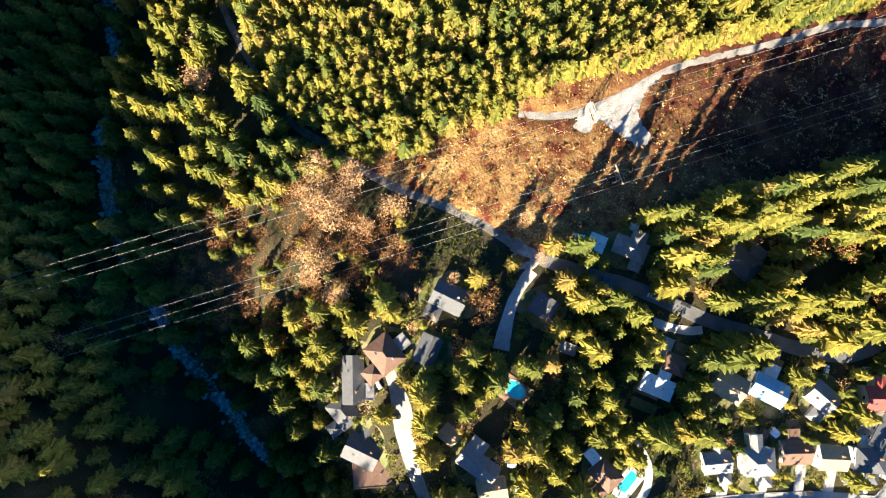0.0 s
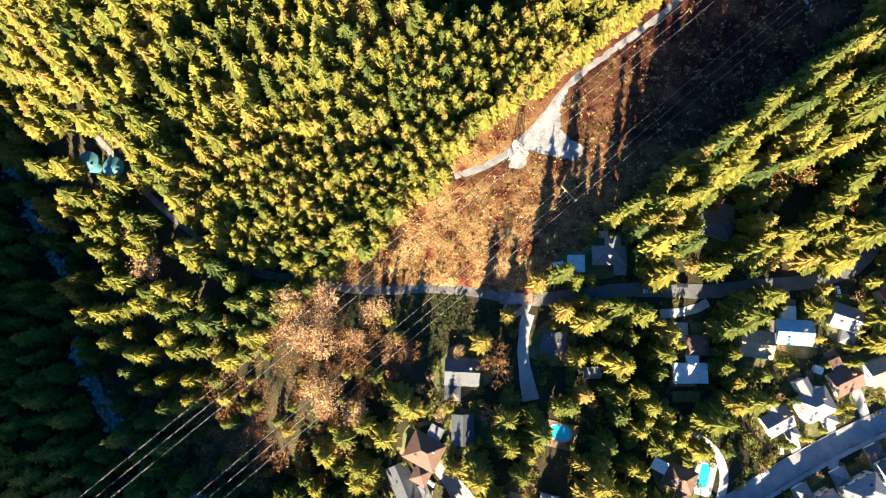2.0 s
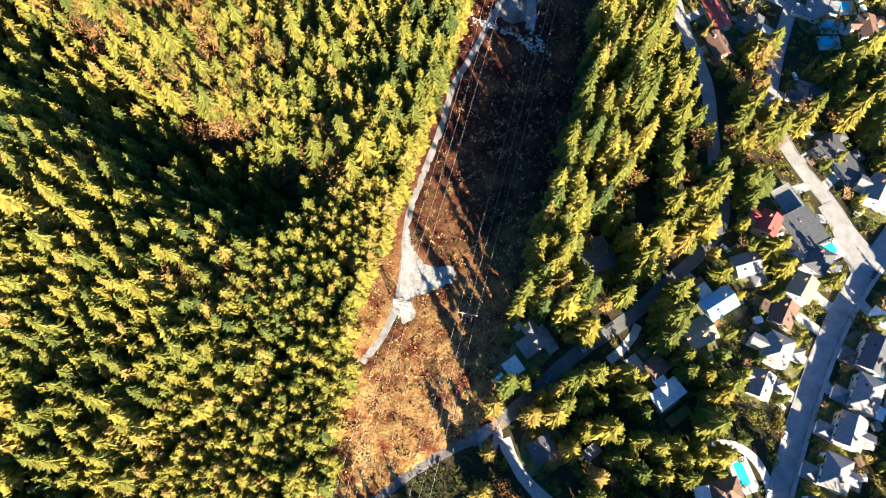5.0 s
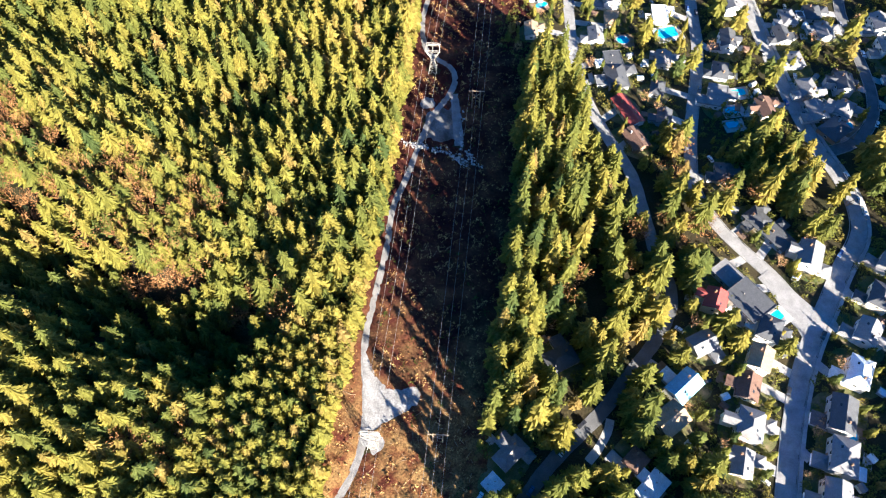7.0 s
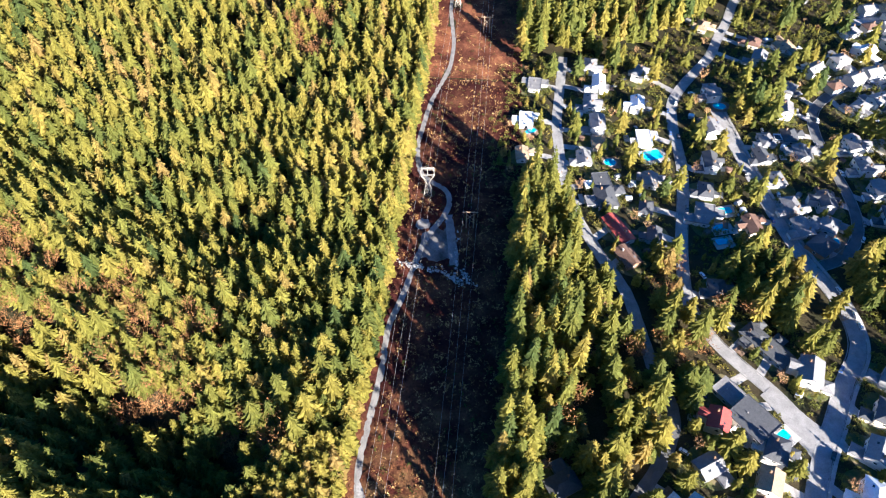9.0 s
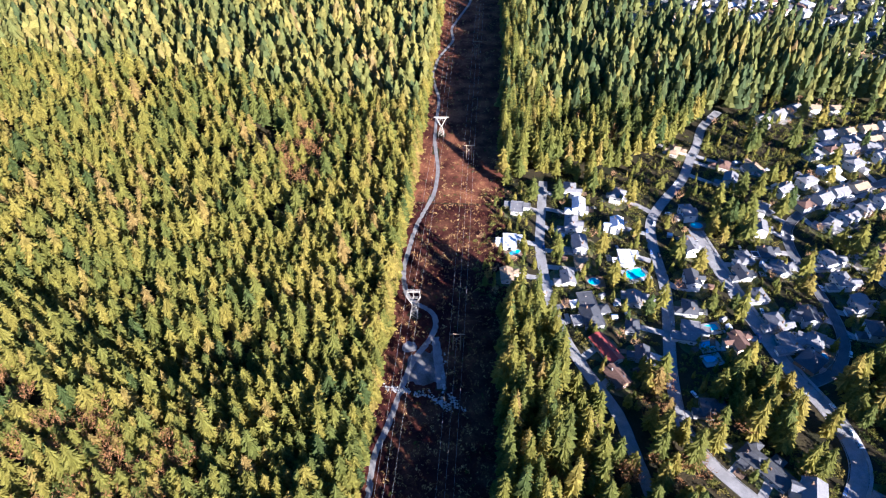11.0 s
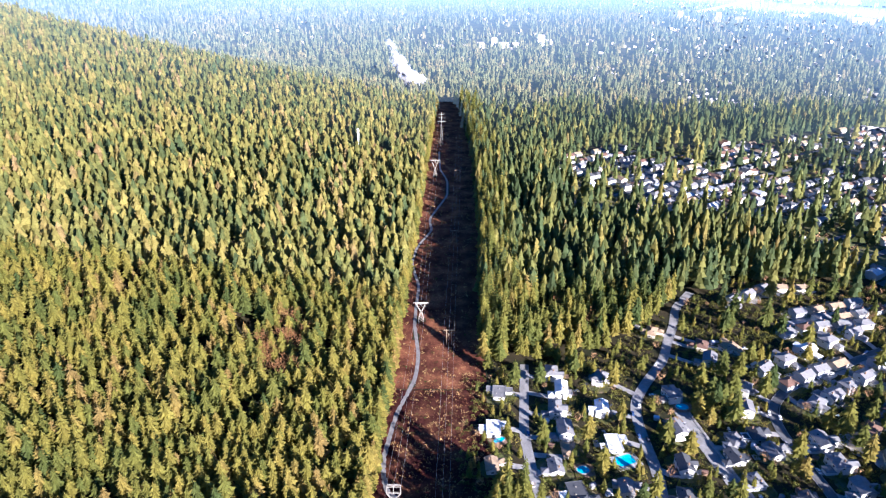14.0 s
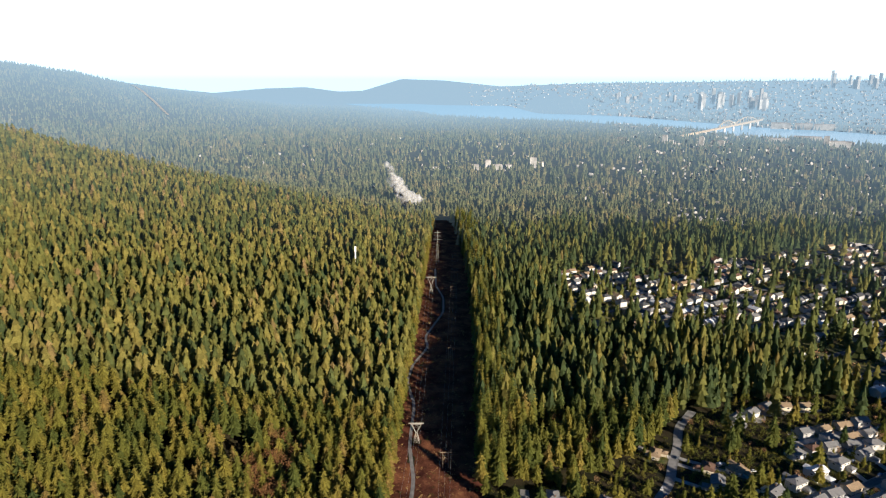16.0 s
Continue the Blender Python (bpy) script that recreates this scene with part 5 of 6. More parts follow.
for x, y, a in spots:
    if any((x - b) ** 2 + (y - c) ** 2 < (r * 0.8) ** 2 for b, c, r in KEEP_OUT[-900:] if r > 5):
        continue
    k = int(rng.integers(0, len(kinds)))
    m = pose(x, y, tall(x, y), 0, 0, a)
    KEEP_OUT.append((x, y, 6.5))
    patch("lawn", x, y, 11, 10, a, M["lawn"] if k % 2 else M["concrete"], 0.06, "pale winter lawn round a distant house" if k % 2 else "pale paved yard round a distant house", "lawn" if k % 2 else "yard", int(x * 3 + y), 0.2)
    if k not in first:
        first.add(k)
        kinds[k].matrix_basis = m
    else:
        copy_thing(kinds[k], m)
row_spots.sort(key=lambda v: math.hypot(v[0], v[1]))
first = set()
for x, y, a in row_spots[:110]:
    k = int(rng.choice((0, 0, 1, 1, 2, 3, 4, 5)))
    m = pose(x, y, tall(x, y), 0, 0, a)
    KEEP_OUT.append((x, y, 6.0))
    if k not in first:
        first.add(k)
        row_kinds[k].matrix_basis = m
    else:
        copy_thing(row_kinds[k], m)


def joined_houses(spots_):
    """The many houses past those: walls, eaves and gabled roofs in one mesh."""
    V, F, MI = [], [], []
    for x, y, a in spots_:
        l, w, h = rng.uniform(5, 6.8), rng.uniform(4.2, 5.2), rng.uniform(4.2, 6.6)
        c, s_, z = math.cos(radians(a)), math.sin(radians(a)), tall(x, y)
        o = len(V)
        loc = [(sx * l, sy * w, zz) for zz in (-0.4, h) for sx, sy in ((-1, -1), (1, -1), (1, 1), (-1, 1))] + [(-l, 0, h + w * 0.45), (l, 0, h + w * 0.45)]
        loc += [(sx * (l + 0.5), sy * (w + 0.6), h - 0.2) for sx, sy in ((-1, -1), (1, -1), (1, 1), (-1, 1))] + [(-l - 0.5, 0, h + w * 0.45 + 0.15), (l + 0.5, 0, h + w * 0.45 + 0.15)]
        V += [(x + p_ * c - q_ * s_, y + p_ * s_ + q_ * c, z + r_) for p_, q_, r_ in loc]
        wall, roof = int(rng.choice((0, 0, 0, 1, 2))), int(rng.choice((3, 3, 4, 5, 6)))
        for f in ((0, 1, 5), (0, 5, 4), (1, 2, 6), (1, 6, 5), (2, 3, 7), (2, 7, 6), (3, 0, 4), (3, 4, 7), (4, 8, 7), (5, 6, 9)):
            F.append([o + i for i in f])
            MI.append(wall)
        for f in ((10, 11, 15), (10, 15, 14), (12, 13, 14), (12, 14, 15)):
            F.append([o + i for i in f])
            MI.append(roof)
        KEEP_OUT.append((x, y, 6.0))
    me = mesh_of("far_houses", V, F, WALLS[0])
    for mt in (WALLS[1], WALLS[2], ROOFS[0], ROOFS[1], ROOFS[2], ROOFS[5]):
        me.materials.append(mt)
    me.polygons.foreach_set("material_index", np.array(MI, np.int32))
    tagged(new("far_houses", me), "rows of white and grey houses in a far suburb", "houses", kind="stuff")


joined_houses(row_spots[110:])
for line in row_streets:
    strip("road", [tuple(c) for c in line[::3]], 7, M["asphalt"], 0.15, "grey residential street between rows of houses", "road", clear=1)
    for side in (-1, 1):
        strip("verge", [tuple(c + ROW_SIDE * side * 12) for c in line[::3]], 15, M["lawn"], 0.06, "patchy front gardens along a street of houses", "gardens", clear=-20)
strip("road", [(268, 486), (310, 498), (350, 508), (400, 528)], 8, M["concrete"], 0.15, "pale residential street below the trees", "road", clear=1)

# ---- the trees stand ----
# places for the trees
p = np.r_[np.r_[tree_spots(rng, -420, -40, -320, 520, 6.9), tree_spots(rng, -40, 400, -320, 520, 7.7)], tree_spots(rng, -150, -44, -34, 150, 9)]
keep = rng.random(len(p)) < density(p[:, 0], p[:, 1])
p = p[keep]
p = p[~blocked(p)]
# thin out beyond what the walk shows
p = p[np.abs(p[:, 0]) < 260 + 0.62 * np.maximum(0, p[:, 1])]
gap = np.array([noise.noise((x * 0.03, y * 0.03, 8.0)) for x, y in p])
clump = np.array([noise.noise((x * 0.045, y * 0.045, 21.0)) for x, y in p])
keep = (clump < 0.16) | (p[:, 0] < 10) | (p[:, 1] > 270) | (rng.random(len(p)) < 0.15)
p, gap = p[keep], gap[keep]
p = p[(gap > -0.38) | (rng.random(len(p)) < 0.25) | ((p[:, 0] > -150) & (p[:, 1] < 140))]
patchy = np.array([noise.noise((x * 0.013, y * 0.013, 3.0)) for x, y in p])
brown = (patchy > 0.36) & (rng.random(len(p)) < 0.5)
for a, b, r in ((-205, 198, 22), (-170, 185, 22), (-130, 170, 22), (-145, 150, 14), (-90, 138, 16), (-230, 210, 22)):
    brown |= ((p[:, 0] - a) ** 2 + (p[:, 1] - b) ** 2 < r * r) & (rng.random(len(p)) < 0.7)


def young_stand(q_):
    """The young stand between the forest road, the clearing and the old forest."""
    edge_ = np.array([noise.noise((x * 0.03, y * 0.03, 17.0)) for x, y in q_])
    reach_ = np.interp(q_[:, 1], [-40, 0, 60, 130, 150], [34, 62, 50, 26, 12])
    road_y = np.interp(q_[:, 0], [v[0] for v in GRAVEL[:12]], [v[1] for v in GRAVEL[:12]])
    return (q_[:, 0] > np.interp(q_[:, 1], *LEFT_EDGE) - reach_ * (1 + 0.5 * edge_)) & (q_[:, 1] > road_y + 2) & (q_[:, 1] < 150) & (q_[:, 0] < -42)


old = ~young_stand(p) | (rng.random(len(p)) < 0.05)
p, patchy, brown = p[old], patchy[old], brown[old]
near = (p[:, 1] < 275 + 90 * patchy) & (p[:, 1] > -140) & (np.abs(p[:, 0]) < 150 + 0.45 * np.maximum(0, p[:, 1]))
conifers_near, conifers_mid = p[near & ~brown], p[~near & ~brown]
bare_spots = p[brown]

def tree_thing(name, crown, stem, crown_mat, label, category, group, tone=0.5):
    ob = new(name)
    for nm, (v, f), mt in (("trunk", stem, M["bark"]), ("crown", crown, crown_mat)):
        c = new(nm, mesh_of(nm, v, f, mt, tone=tone))
        c.parent = ob
    return tagged(ob, label, category, group)


order = np.argsort((conifers_near[:, 0] - 40) ** 2 + (conifers_near[:, 1] - 80) ** 2)
single, rest = conifers_near[order[:300]], conifers_near[order[300:]]
protos = [tree_thing("conifer", c, stem_shape(c[0][:, 2].max(), 0.42), M["conifer"], "tall olive-green conifer with drooping sunlit boughs", "tree", "conifers among the houses", tone=0.2 + 0.14 * k) for k, c in enumerate(NEAR)]
for i, (x, y) in enumerate(single):
    s = rng.uniform(0.82, 1.28)
    m = pose(x, y, tall(x, y), rng.uniform(-2, 2), rng.uniform(-2, 2), rng.uniform(0, 360)) @ Matrix.Diagonal((s, s, s * rng.uniform(1.0, 1.2) * (1.15 if 5 < x < 75 and y > 55 else 0.8 if x < 50 and y < 55 else 1.0), 1))
    if i < len(protos):
        protos[i].matrix_basis = m
    else:
        copy_thing(protos[i % len(protos)], m).matrix_basis = m
STOUT = [(np.r_[c[0], s[0]], np.r_[c[1], s[1] + len(c[0])]) for c, s in ((c, stem_shape(c[0][:, 2].max(), 0.42, 4)) for c in NEAR)]
west = rest[:, 0] < -40
scatter("conifer_forest", STOUT, rest[west], rng, M["conifer"], "dense tall olive-green conifer forest on a slope", "forest", 0.72, 1.08, 0.0, 1.25)
scatter("conifer_forest", STOUT, rest[~west], rng, M["conifer"], "dense olive-green conifers round the suburb", "forest", 0.75, 1.2, 0.0, 1.2)
east = conifers_mid[:, 0] > 0
scatter("conifer_forest", MID, conifers_mid[~east], rng, M["conifer"], "dense olive-green conifer forest on a slope", "forest", 0.78, 1.15, 0.0, 1.2, 0.54)
back = east & (conifers_mid[:, 1] > 440)
# lowered needle tone puts shade into the colour of these trees
scatter("conifer_forest", MID, conifers_mid[back], rng, M["conifer"], "tall conifers standing behind the suburb", "forest", 0.75, 1.15, 0.0, 1.5, 0.36)
scatter("conifer_forest", MID, conifers_mid[east & ~back], rng, M["conifer"], "broad sunlit conifers standing among the houses", "forest", 0.85, 1.25, 0.0, 1.1, 0.5)

# bare broadleaf trees: the russet group by the gravel road and others
spots = [(-34, -18), (-48, -23), (-21, -13), (-41, -11), (-28, -24), (-44, -32), (-36, -28), (-15, -36), (-9, -40), (0, -32), (-24, 1), (-115, -52), (-100, -57), (63, 216), (72, 58), (42, 16), (14, 50),
         (-110, 923), (-92, 920), (-142, 692), (-259, 846), (-100, 930), (-3, 50)]
bproto = [tree_thing("bare_tree", c, stem_shape(c[0][:, 2].max() * 0.4, 0.3), M["bare"], "leafless russet broadleaf tree with fine twigs", "tree", "bare trees") for c in BARE_BIG]
for i, (x, y) in enumerate(spots):
    s = rng.uniform(0.8, 1.1) * (0.5 if (x, y) in ((42, 16), (14, 50), (-3, 50), (72, 58)) else 1)
    m = pose(x, y, tall(x, y), 0, 0, rng.uniform(0, 360)) @ Matrix.Diagonal((s, s, s, 1))
    if i < 3:
        bproto[i].matrix_basis = m
    else:
        copy_thing(bproto[i % 3], m).matrix_basis = m
q = tree_spots(rng, -62, 14, -150, 2, 5.6)
q = q[(q[:, 1] < -36) | ((q[:, 0] > -50) & (q[:, 0] < 6))]
q = q[~blocked(q) & (near_line(q[:, 0], q[:, 1], RIVER) > 5) & (rng.random(len(q)) < 0.9)]
south_small = (rng.random(len(q)) < 0.28) & ~(np.hypot(q[:, 0] + 33, q[:, 1] + 20) < 20)
scatter("bare_woodland", BARE, q[~south_small], rng, M["bare_wood"], "leafless brown broadleaf woodland", "woodland", 0.45, 0.85)
scatter("bare_woodland", BARE, bare_spots, rng, M["bare_wood"], "tan leafless broadleaf trees among the conifers", "woodland", 0.75, 1.15)

YOUNG = [conifer_shape(pyr, 11, 3.6, 9, 9, True, 0.05) for _ in range(3)]
scatter("young_conifers", YOUNG, q[south_small], rng, M["conifer"], "young dark conifers under the power lines", "trees", 0.6, 1.2)

# a dense young stand on the sunny side of the clearing
q = tree_spots(rng, -128, -42, -30, 150, 4.1)
q = q[young_stand(q) & (rng.random(len(q)) < 0.85)]
q = q[(density(q[:, 0], q[:, 1]) > 0.5) & ~blocked(q)]
YOUNG_STAND = [conifer_shape(pyr, H, R, 7, 9, True, 0.3, 0.85) for H, R in ((16, 3.7), (17.5, 4.0), (15, 3.4))]
scatter("young_conifers", YOUNG_STAND, q, rng, M["conifer"], "dense stand of young yellow-green conifers by the clearing", "trees", 0.85, 1.12, tone=0.6)

# lower growth that closes the canopy
LOW = [conifer_shape(pyr, H, R, 7, 9, True, 0.3, 0.9) for H, R in ((14, 3.8), (12, 3.4), (16, 4.0))]
q = np.r_[tree_spots(rng, -245, -44, -32, 200, 4.9), tree_spots(rng, -245, -44, 200, 330, 6), tree_spots(rng, 12, 112, 44, 310, 11)]
q = q[(rng.random(len(q)) < 0.85 * (density(q[:, 0], q[:, 1]) > 0.5)) & (near_line(q[:, 0], q[:, 1], RAVINE) > 22)]
q = q[~blocked(q)]
scatter("understory", LOW, q, rng, M["conifer"], "bushy young evergreens closing the canopy", "forest", 0.85, 1.25)

# the wider forest
def wood_end(q_):
    """How far the hillside forest reaches; east of the strip it frays into the wooded plain."""
    rag = np.array([noise.noise((x * 0.012, y * 0.006, 30.0)) + 0.6 * noise.noise((x * 0.05, y * 0.05, 31.0)) for x, y in q_])
    return np.where(q_[:, 0] > 20, 1165 + 130 * rag, 1272)


p = tree_spots(rng, -950, 900, 520, 1272, 9.3)
p = p[(rng.random(len(p)) < density(p[:, 0], p[:, 1])) & (np.abs(p[:, 0]) < 0.72 * p[:, 1] + 60)]
p = p[~blocked(p)]
p = p[p[:, 1] < wood_end(p)]
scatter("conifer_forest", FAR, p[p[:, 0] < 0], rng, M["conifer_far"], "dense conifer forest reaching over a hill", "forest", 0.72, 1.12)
# east side: darker needle tone stands in for the shade there
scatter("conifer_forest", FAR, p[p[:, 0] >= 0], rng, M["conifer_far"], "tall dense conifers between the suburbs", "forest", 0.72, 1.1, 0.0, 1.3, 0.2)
edge, tall_ = [], []
for y in np.arange(62, 1240, 6.6):
    x = np.interp(y, *RIGHT_EDGE)
    edge += [(x + rng.uniform(-1, 4), y + rng.uniform(-3, 3))]
    tall_ += [(x + rng.uniform(2, 7), y + rng.uniform(-3, 3)), (x + rng.uniform(9, 15), y + rng.uniform(-3, 3)), (x + rng.uniform(16, 22), y + rng.uniform(-3, 3)), (x + rng.uniform(23, 34), y + rng.uniform(-3, 3))]
edge = np.array(edge)
edge = edge[(edge[:, 1] > 180) & (edge[:, 1] < 420) & ~blocked(edge) & ((edge[:, 1] < 300) | (edge[:, 1] > 440))]
scatter("conifer_forest", EDGE, edge, rng, M["conifer"], "young conifers along the edge of the cleared strip", "forest", 0.6, 1.1)
tall_ = np.array(tall_)
thick = np.array([noise.noise((x * 0.06, y * 0.06, 13.0)) for x, y in tall_])
tall_ = tall_[((thick < 0.3) | (tall_[:, 1] > 270)) & ~blocked(tall_) & ((tall_[:, 1] < 300) | (tall_[:, 1] > 440))]
scatter("conifer_forest", TALL, tall_, rng, M["conifer"], "tall conifers beside the cleared strip", "forest", 0.88, 1.14, tone=0.42)
sunny = np.array([(np.interp(y, *LEFT_EDGE) - rng.uniform(-1.5, 5), y + rng.uniform(-1.5, 1.5)) for y in np.arange(20, 1240, 1.8)])
sunny = sunny[~blocked(sunny)]
# higher needle tone paints some of the broadside sunlight into these trees
scatter("conifer_forest", EDGE, sunny, rng, M["conifer"], "young sunlit conifers along the edge of the cleared strip", "forest", 0.75, 1.4, tone=0.62)

# ---- scrub under the lines ----
def undergrowth(x0, x1, y0, y1, step, material):
    """A rough, uneven mat of dead growth over the cleared strip."""
    xs, ys = np.arange(x0, x1 + 0.1, step), np.arange(y0, y1 + 0.1, step)
    X, Y = np.meshgrid(xs, ys)
    P = np.stack([X.ravel(), Y.ravel()], 1)
    room = np.full(len(P), 9.0)
    for a, b, r in KEEP_OUT:
        if x0 - 9 < a < x1 + 9 and y0 - 9 < b < y1 + 9:
            room = np.minimum(room, np.hypot(P[:, 0] - a, P[:, 1] - b) - (r - (2.0 if step < 3 else 0.6)))
    room[inside(P[:, 0], P[:, 1], pad)] = -0.6
    south = (P[:, 1] < 42) & (P[:, 0] > np.interp(P[:, 1], [v[1] for v in GRAVEL[8:]], [v[0] for v in GRAVEL[8:]]))
    out = (P[:, 0] < np.interp(P[:, 1], *LEFT_EDGE) - 5) | (P[:, 0] > np.interp(P[:, 1], *RIGHT_EDGE) + 5) | south
    P = P + rng.uniform(-0.42, 0.42, P.shape) * (step if step < 3 else 0.0)
    lump = np.array([noise.fractal((a * 0.22, b * 0.22, 5.0), 0.8, 2.0, 4) for a, b in P])
    Z = height(P[:, 0], P[:, 1]) + np.where(out, -0.8, np.clip(room / 2.2, -0.2, 1) * (0.5 + 0.45 * lump))
    nx = len(xs)
    i, j = np.meshgrid(np.arange(nx - 1), np.arange(len(ys) - 1))
    k = (j * nx + i).ravel()
    return mesh_of("undergrowth", np.c_[P, Z], np.stack([k, k + 1, k + nx + 1, k + nx], 1), material, False)


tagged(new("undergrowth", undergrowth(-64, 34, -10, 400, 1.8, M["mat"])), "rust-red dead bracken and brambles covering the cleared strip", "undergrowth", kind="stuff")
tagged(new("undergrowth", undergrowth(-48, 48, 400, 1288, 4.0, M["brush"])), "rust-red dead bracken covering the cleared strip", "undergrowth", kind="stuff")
g = tree_spots(rng, -55, 40, 2, 1150, 2.5)
lo_, hi_ = np.interp(g[:, 1], *LEFT_EDGE), np.interp(g[:, 1], *RIGHT_EDGE)
g = g[(g[:, 0] > lo_ - 1) & (g[:, 0] < hi_ + 1) & (rng.random(len(g)) < np.where(g[:, 1] < 420, 0.8, 0.3))]
g = g[~blocked(g) & ~inside(g[:, 0], g[:, 1], pad)]
green = (g[:, 1] < 42) & (g[:, 0] > np.interp(g[:, 1], [v[1] for v in GRAVEL[8:]], [v[0] for v in GRAVEL[8:]])) | (rng.random(len(g)) < 0.06)
scatter("bracken", BUSH, g[~green], rng, M["scrub"], "rust-brown dead bracken and brush", "scrub", 0.5, 1.5, 0.0)
scatter("shrubs", BUSH, g[green], rng, M["shrub"], "dark green shrubs under the lines", "shrubs", 0.9, 2.2, 0.2)

# cut logs and dead branches lying in the clearing
def log_shape(l, r):
    v = [(x, r * math.cos(6.283 * i / 5), r * math.sin(6.283 * i / 5) + r) for x in (-l / 2, l / 2) for i in range(5)]
    f = [(i, (i + 1) % 5, 5 + (i + 1) % 5) for i in range(5)] + [(i, 5 + (i + 1) % 5, 5 + i) for i in range(5)]
    return np.array(v, np.float32), np.array(f, np.int32)


M["deadwood"] = surface("dead_wood", [(0.3, (0.2, 0.13, 0.075)), (0.7, (0.36, 0.26, 0.16))], 0.8, 5.0, 0.3, 0.9, 0.0, island=0.35)
q = tree_spots(rng, -50, 14, 30, 420, 2.4)
lo_, hi_ = np.interp(q[:, 1], *LEFT_EDGE), np.interp(q[:, 1], *RIGHT_EDGE)
q = q[(q[:, 0] > lo_ + 1) & (q[:, 0] < hi_ - 1) & (rng.random(len(q)) < np.where(q[:, 1] < 110, 0.5, 0.05)) & ~inside(q[:, 0], q[:, 1], pad)]
q = q[~blocked(q)]
scatter("deadwood", [log_shape(l, r) for l, r in ((2.2, 0.08), (1.4, 0.07), (3.0, 0.1), (1.0, 0.1))], q, rng, M["deadwood"], "pale cut logs and dead branches in the clearing", "logs", 0.6, 1.3, -0.35)


# ---- garden growth in the suburb ----
p = tree_spots(rng, 10, 420, -60, 560, 3.4)
town = np.zeros(len(p), bool)
for poly, k in TOWN[:2]:
    town |= inside(p[:, 0], p[:, 1], poly)
housing = np.array([(a, b) for a, b, r in KEEP_OUT if r > 8 and b < 560])
dist = np.full(len(p), 1e9)
for a, b in housing:
    dist = np.minimum(dist, (p[:, 0] - a) ** 2 + (p[:, 1] - b) ** 2)
p = p[(town | (dist < 22 ** 2)) & (rng.random(len(p)) < 0.9)]
k_ = KEEP_OUT
KEEP_OUT = [(a, b, r if r < 8 else r - 5.0) for a, b, r in k_]
p = p[~blocked(p)]
KEEP_OUT = k_
kind_ = rng.random(len(p))
GBUSH = [bush_shape(pyr, 1.6, 2.0, 34, 0.6) for _ in range(3)]
HEDGE = [bush_shape(pyr, 2.1, 3.6, 60, 0.75) for _ in range(3)]
SMALL = [conifer_shape(pyr, 9, 2.1, 9, 7, True, 0.05) for _ in range(3)]
M["garden"] = leafy(surface("garden_leaves", [(0.3, (0.08, 0.105, 0.025)), (0.5, (0.18, 0.18, 0.038)), (0.7, (0.25, 0.195, 0.05))], 0.12, 1.8, 0.35, 0.8, 0.0, island=0.4, spec=0.1), 0.4)
scatter("garden_bushes", GBUSH, p[kind_ < 0.52], rng, M["garden"], "clipped and wild garden bushes between houses", "bushes", 0.6, 1.5)
scatter("garden_trees", HEDGE, p[(kind_ > 0.52) & (kind_ < 0.68)], rng, M["garden"], "rounded evergreen garden trees between houses", "trees", 0.6, 1.3)
scatter("young_conifers", SMALL, p[(kind_ > 0.68) & (kind_ < 0.76)], rng, M["conifer"], "slim young conifers in gardens", "trees", 0.6, 1.3)
scatter("bare_garden_trees", BARE, p[kind_ > 0.972], rng, M["bare"], "small leafless garden trees", "trees", 0.35, 0.6)

# sheds and cars beside the houses
def shed(wall, roof):
    ob = new("garden_shed")
    wall_part(ob, "gable", 3.2, 2.6, 2.1, WALLS[wall])
    roof_part(ob, "gable", 3.2, 2.6, 2.1, ROOFS[roof], over=0.2)
    return tagged(ob, "small %s garden shed with a %s roof" % (WALL_WORDS[wall], ROOF_WORDS[roof]), "shed", "garden sheds")


sheds = [shed(0, 1), shed(3, 2), shed(2, 4)]
made, parked = 0, 0
homes = [(a, b, r) for a, b, r in k_ if r > 8.5 and b < 480 and a > 60]
for a, b, r in homes:
    for tries in range(4):
        w_ = rng.uniform(0, 6.283)
        spot = np.array([[a + (r + 1) * math.cos(w_), b + (r + 1) * math.sin(w_)]])
        if any((spot[0, 0] - c) ** 2 + (spot[0, 1] - d) ** 2 < (s * (0.85 if s > 7 else 1.0) + 1.5) ** 2 for c, d, s in k_ if (c, d) != (a, b)):
            continue
        m = pose(spot[0, 0], spot[0, 1], tall(*spot[0]) + 0.05, 0, 0, math.degrees(w_))
        if made < 55 and rng.random() < 0.6:
            if made < 3:
                sheds[made].matrix_basis = m
            else:
                copy_thing(sheds[made % 3], m)
            made += 1
        elif parked < 30:
            copy_thing(cars[int(rng.choice((0, 0, 1, 3)))], m)
            parked += 1
        break

# trees and gardens between the far rows of houses
q = tree_spots(rng, 140, 1000, 630, 985, 7.5)
q = q[inside(q[:, 0], q[:, 1], TOWN[2][0]) & (q[:, 0] < 0.72 * q[:, 1] + 40) & (rng.random(len(q)) < 0.8)]
q = q[~blocked(q)]
kq = rng.random(len(q))
scatter("garden_trees", [bush_shape(pyr, 2.6, 4.5, 26, 1.5) for _ in range(3)], q[kq < 0.62], rng, M["garden"], "rounded trees and hedges between distant houses", "trees", 0.5, 1.3)
scatter("bare_garden_trees", [bush_shape(pyr, 2.4, 5.5, 24, 1.2) for _ in range(2)], q[kq > 0.86], rng, M["bare"], "brown leafless trees between distant houses", "trees", 0.5, 1.2)
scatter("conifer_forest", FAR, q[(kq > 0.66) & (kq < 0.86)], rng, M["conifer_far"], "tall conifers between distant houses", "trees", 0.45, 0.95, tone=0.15)

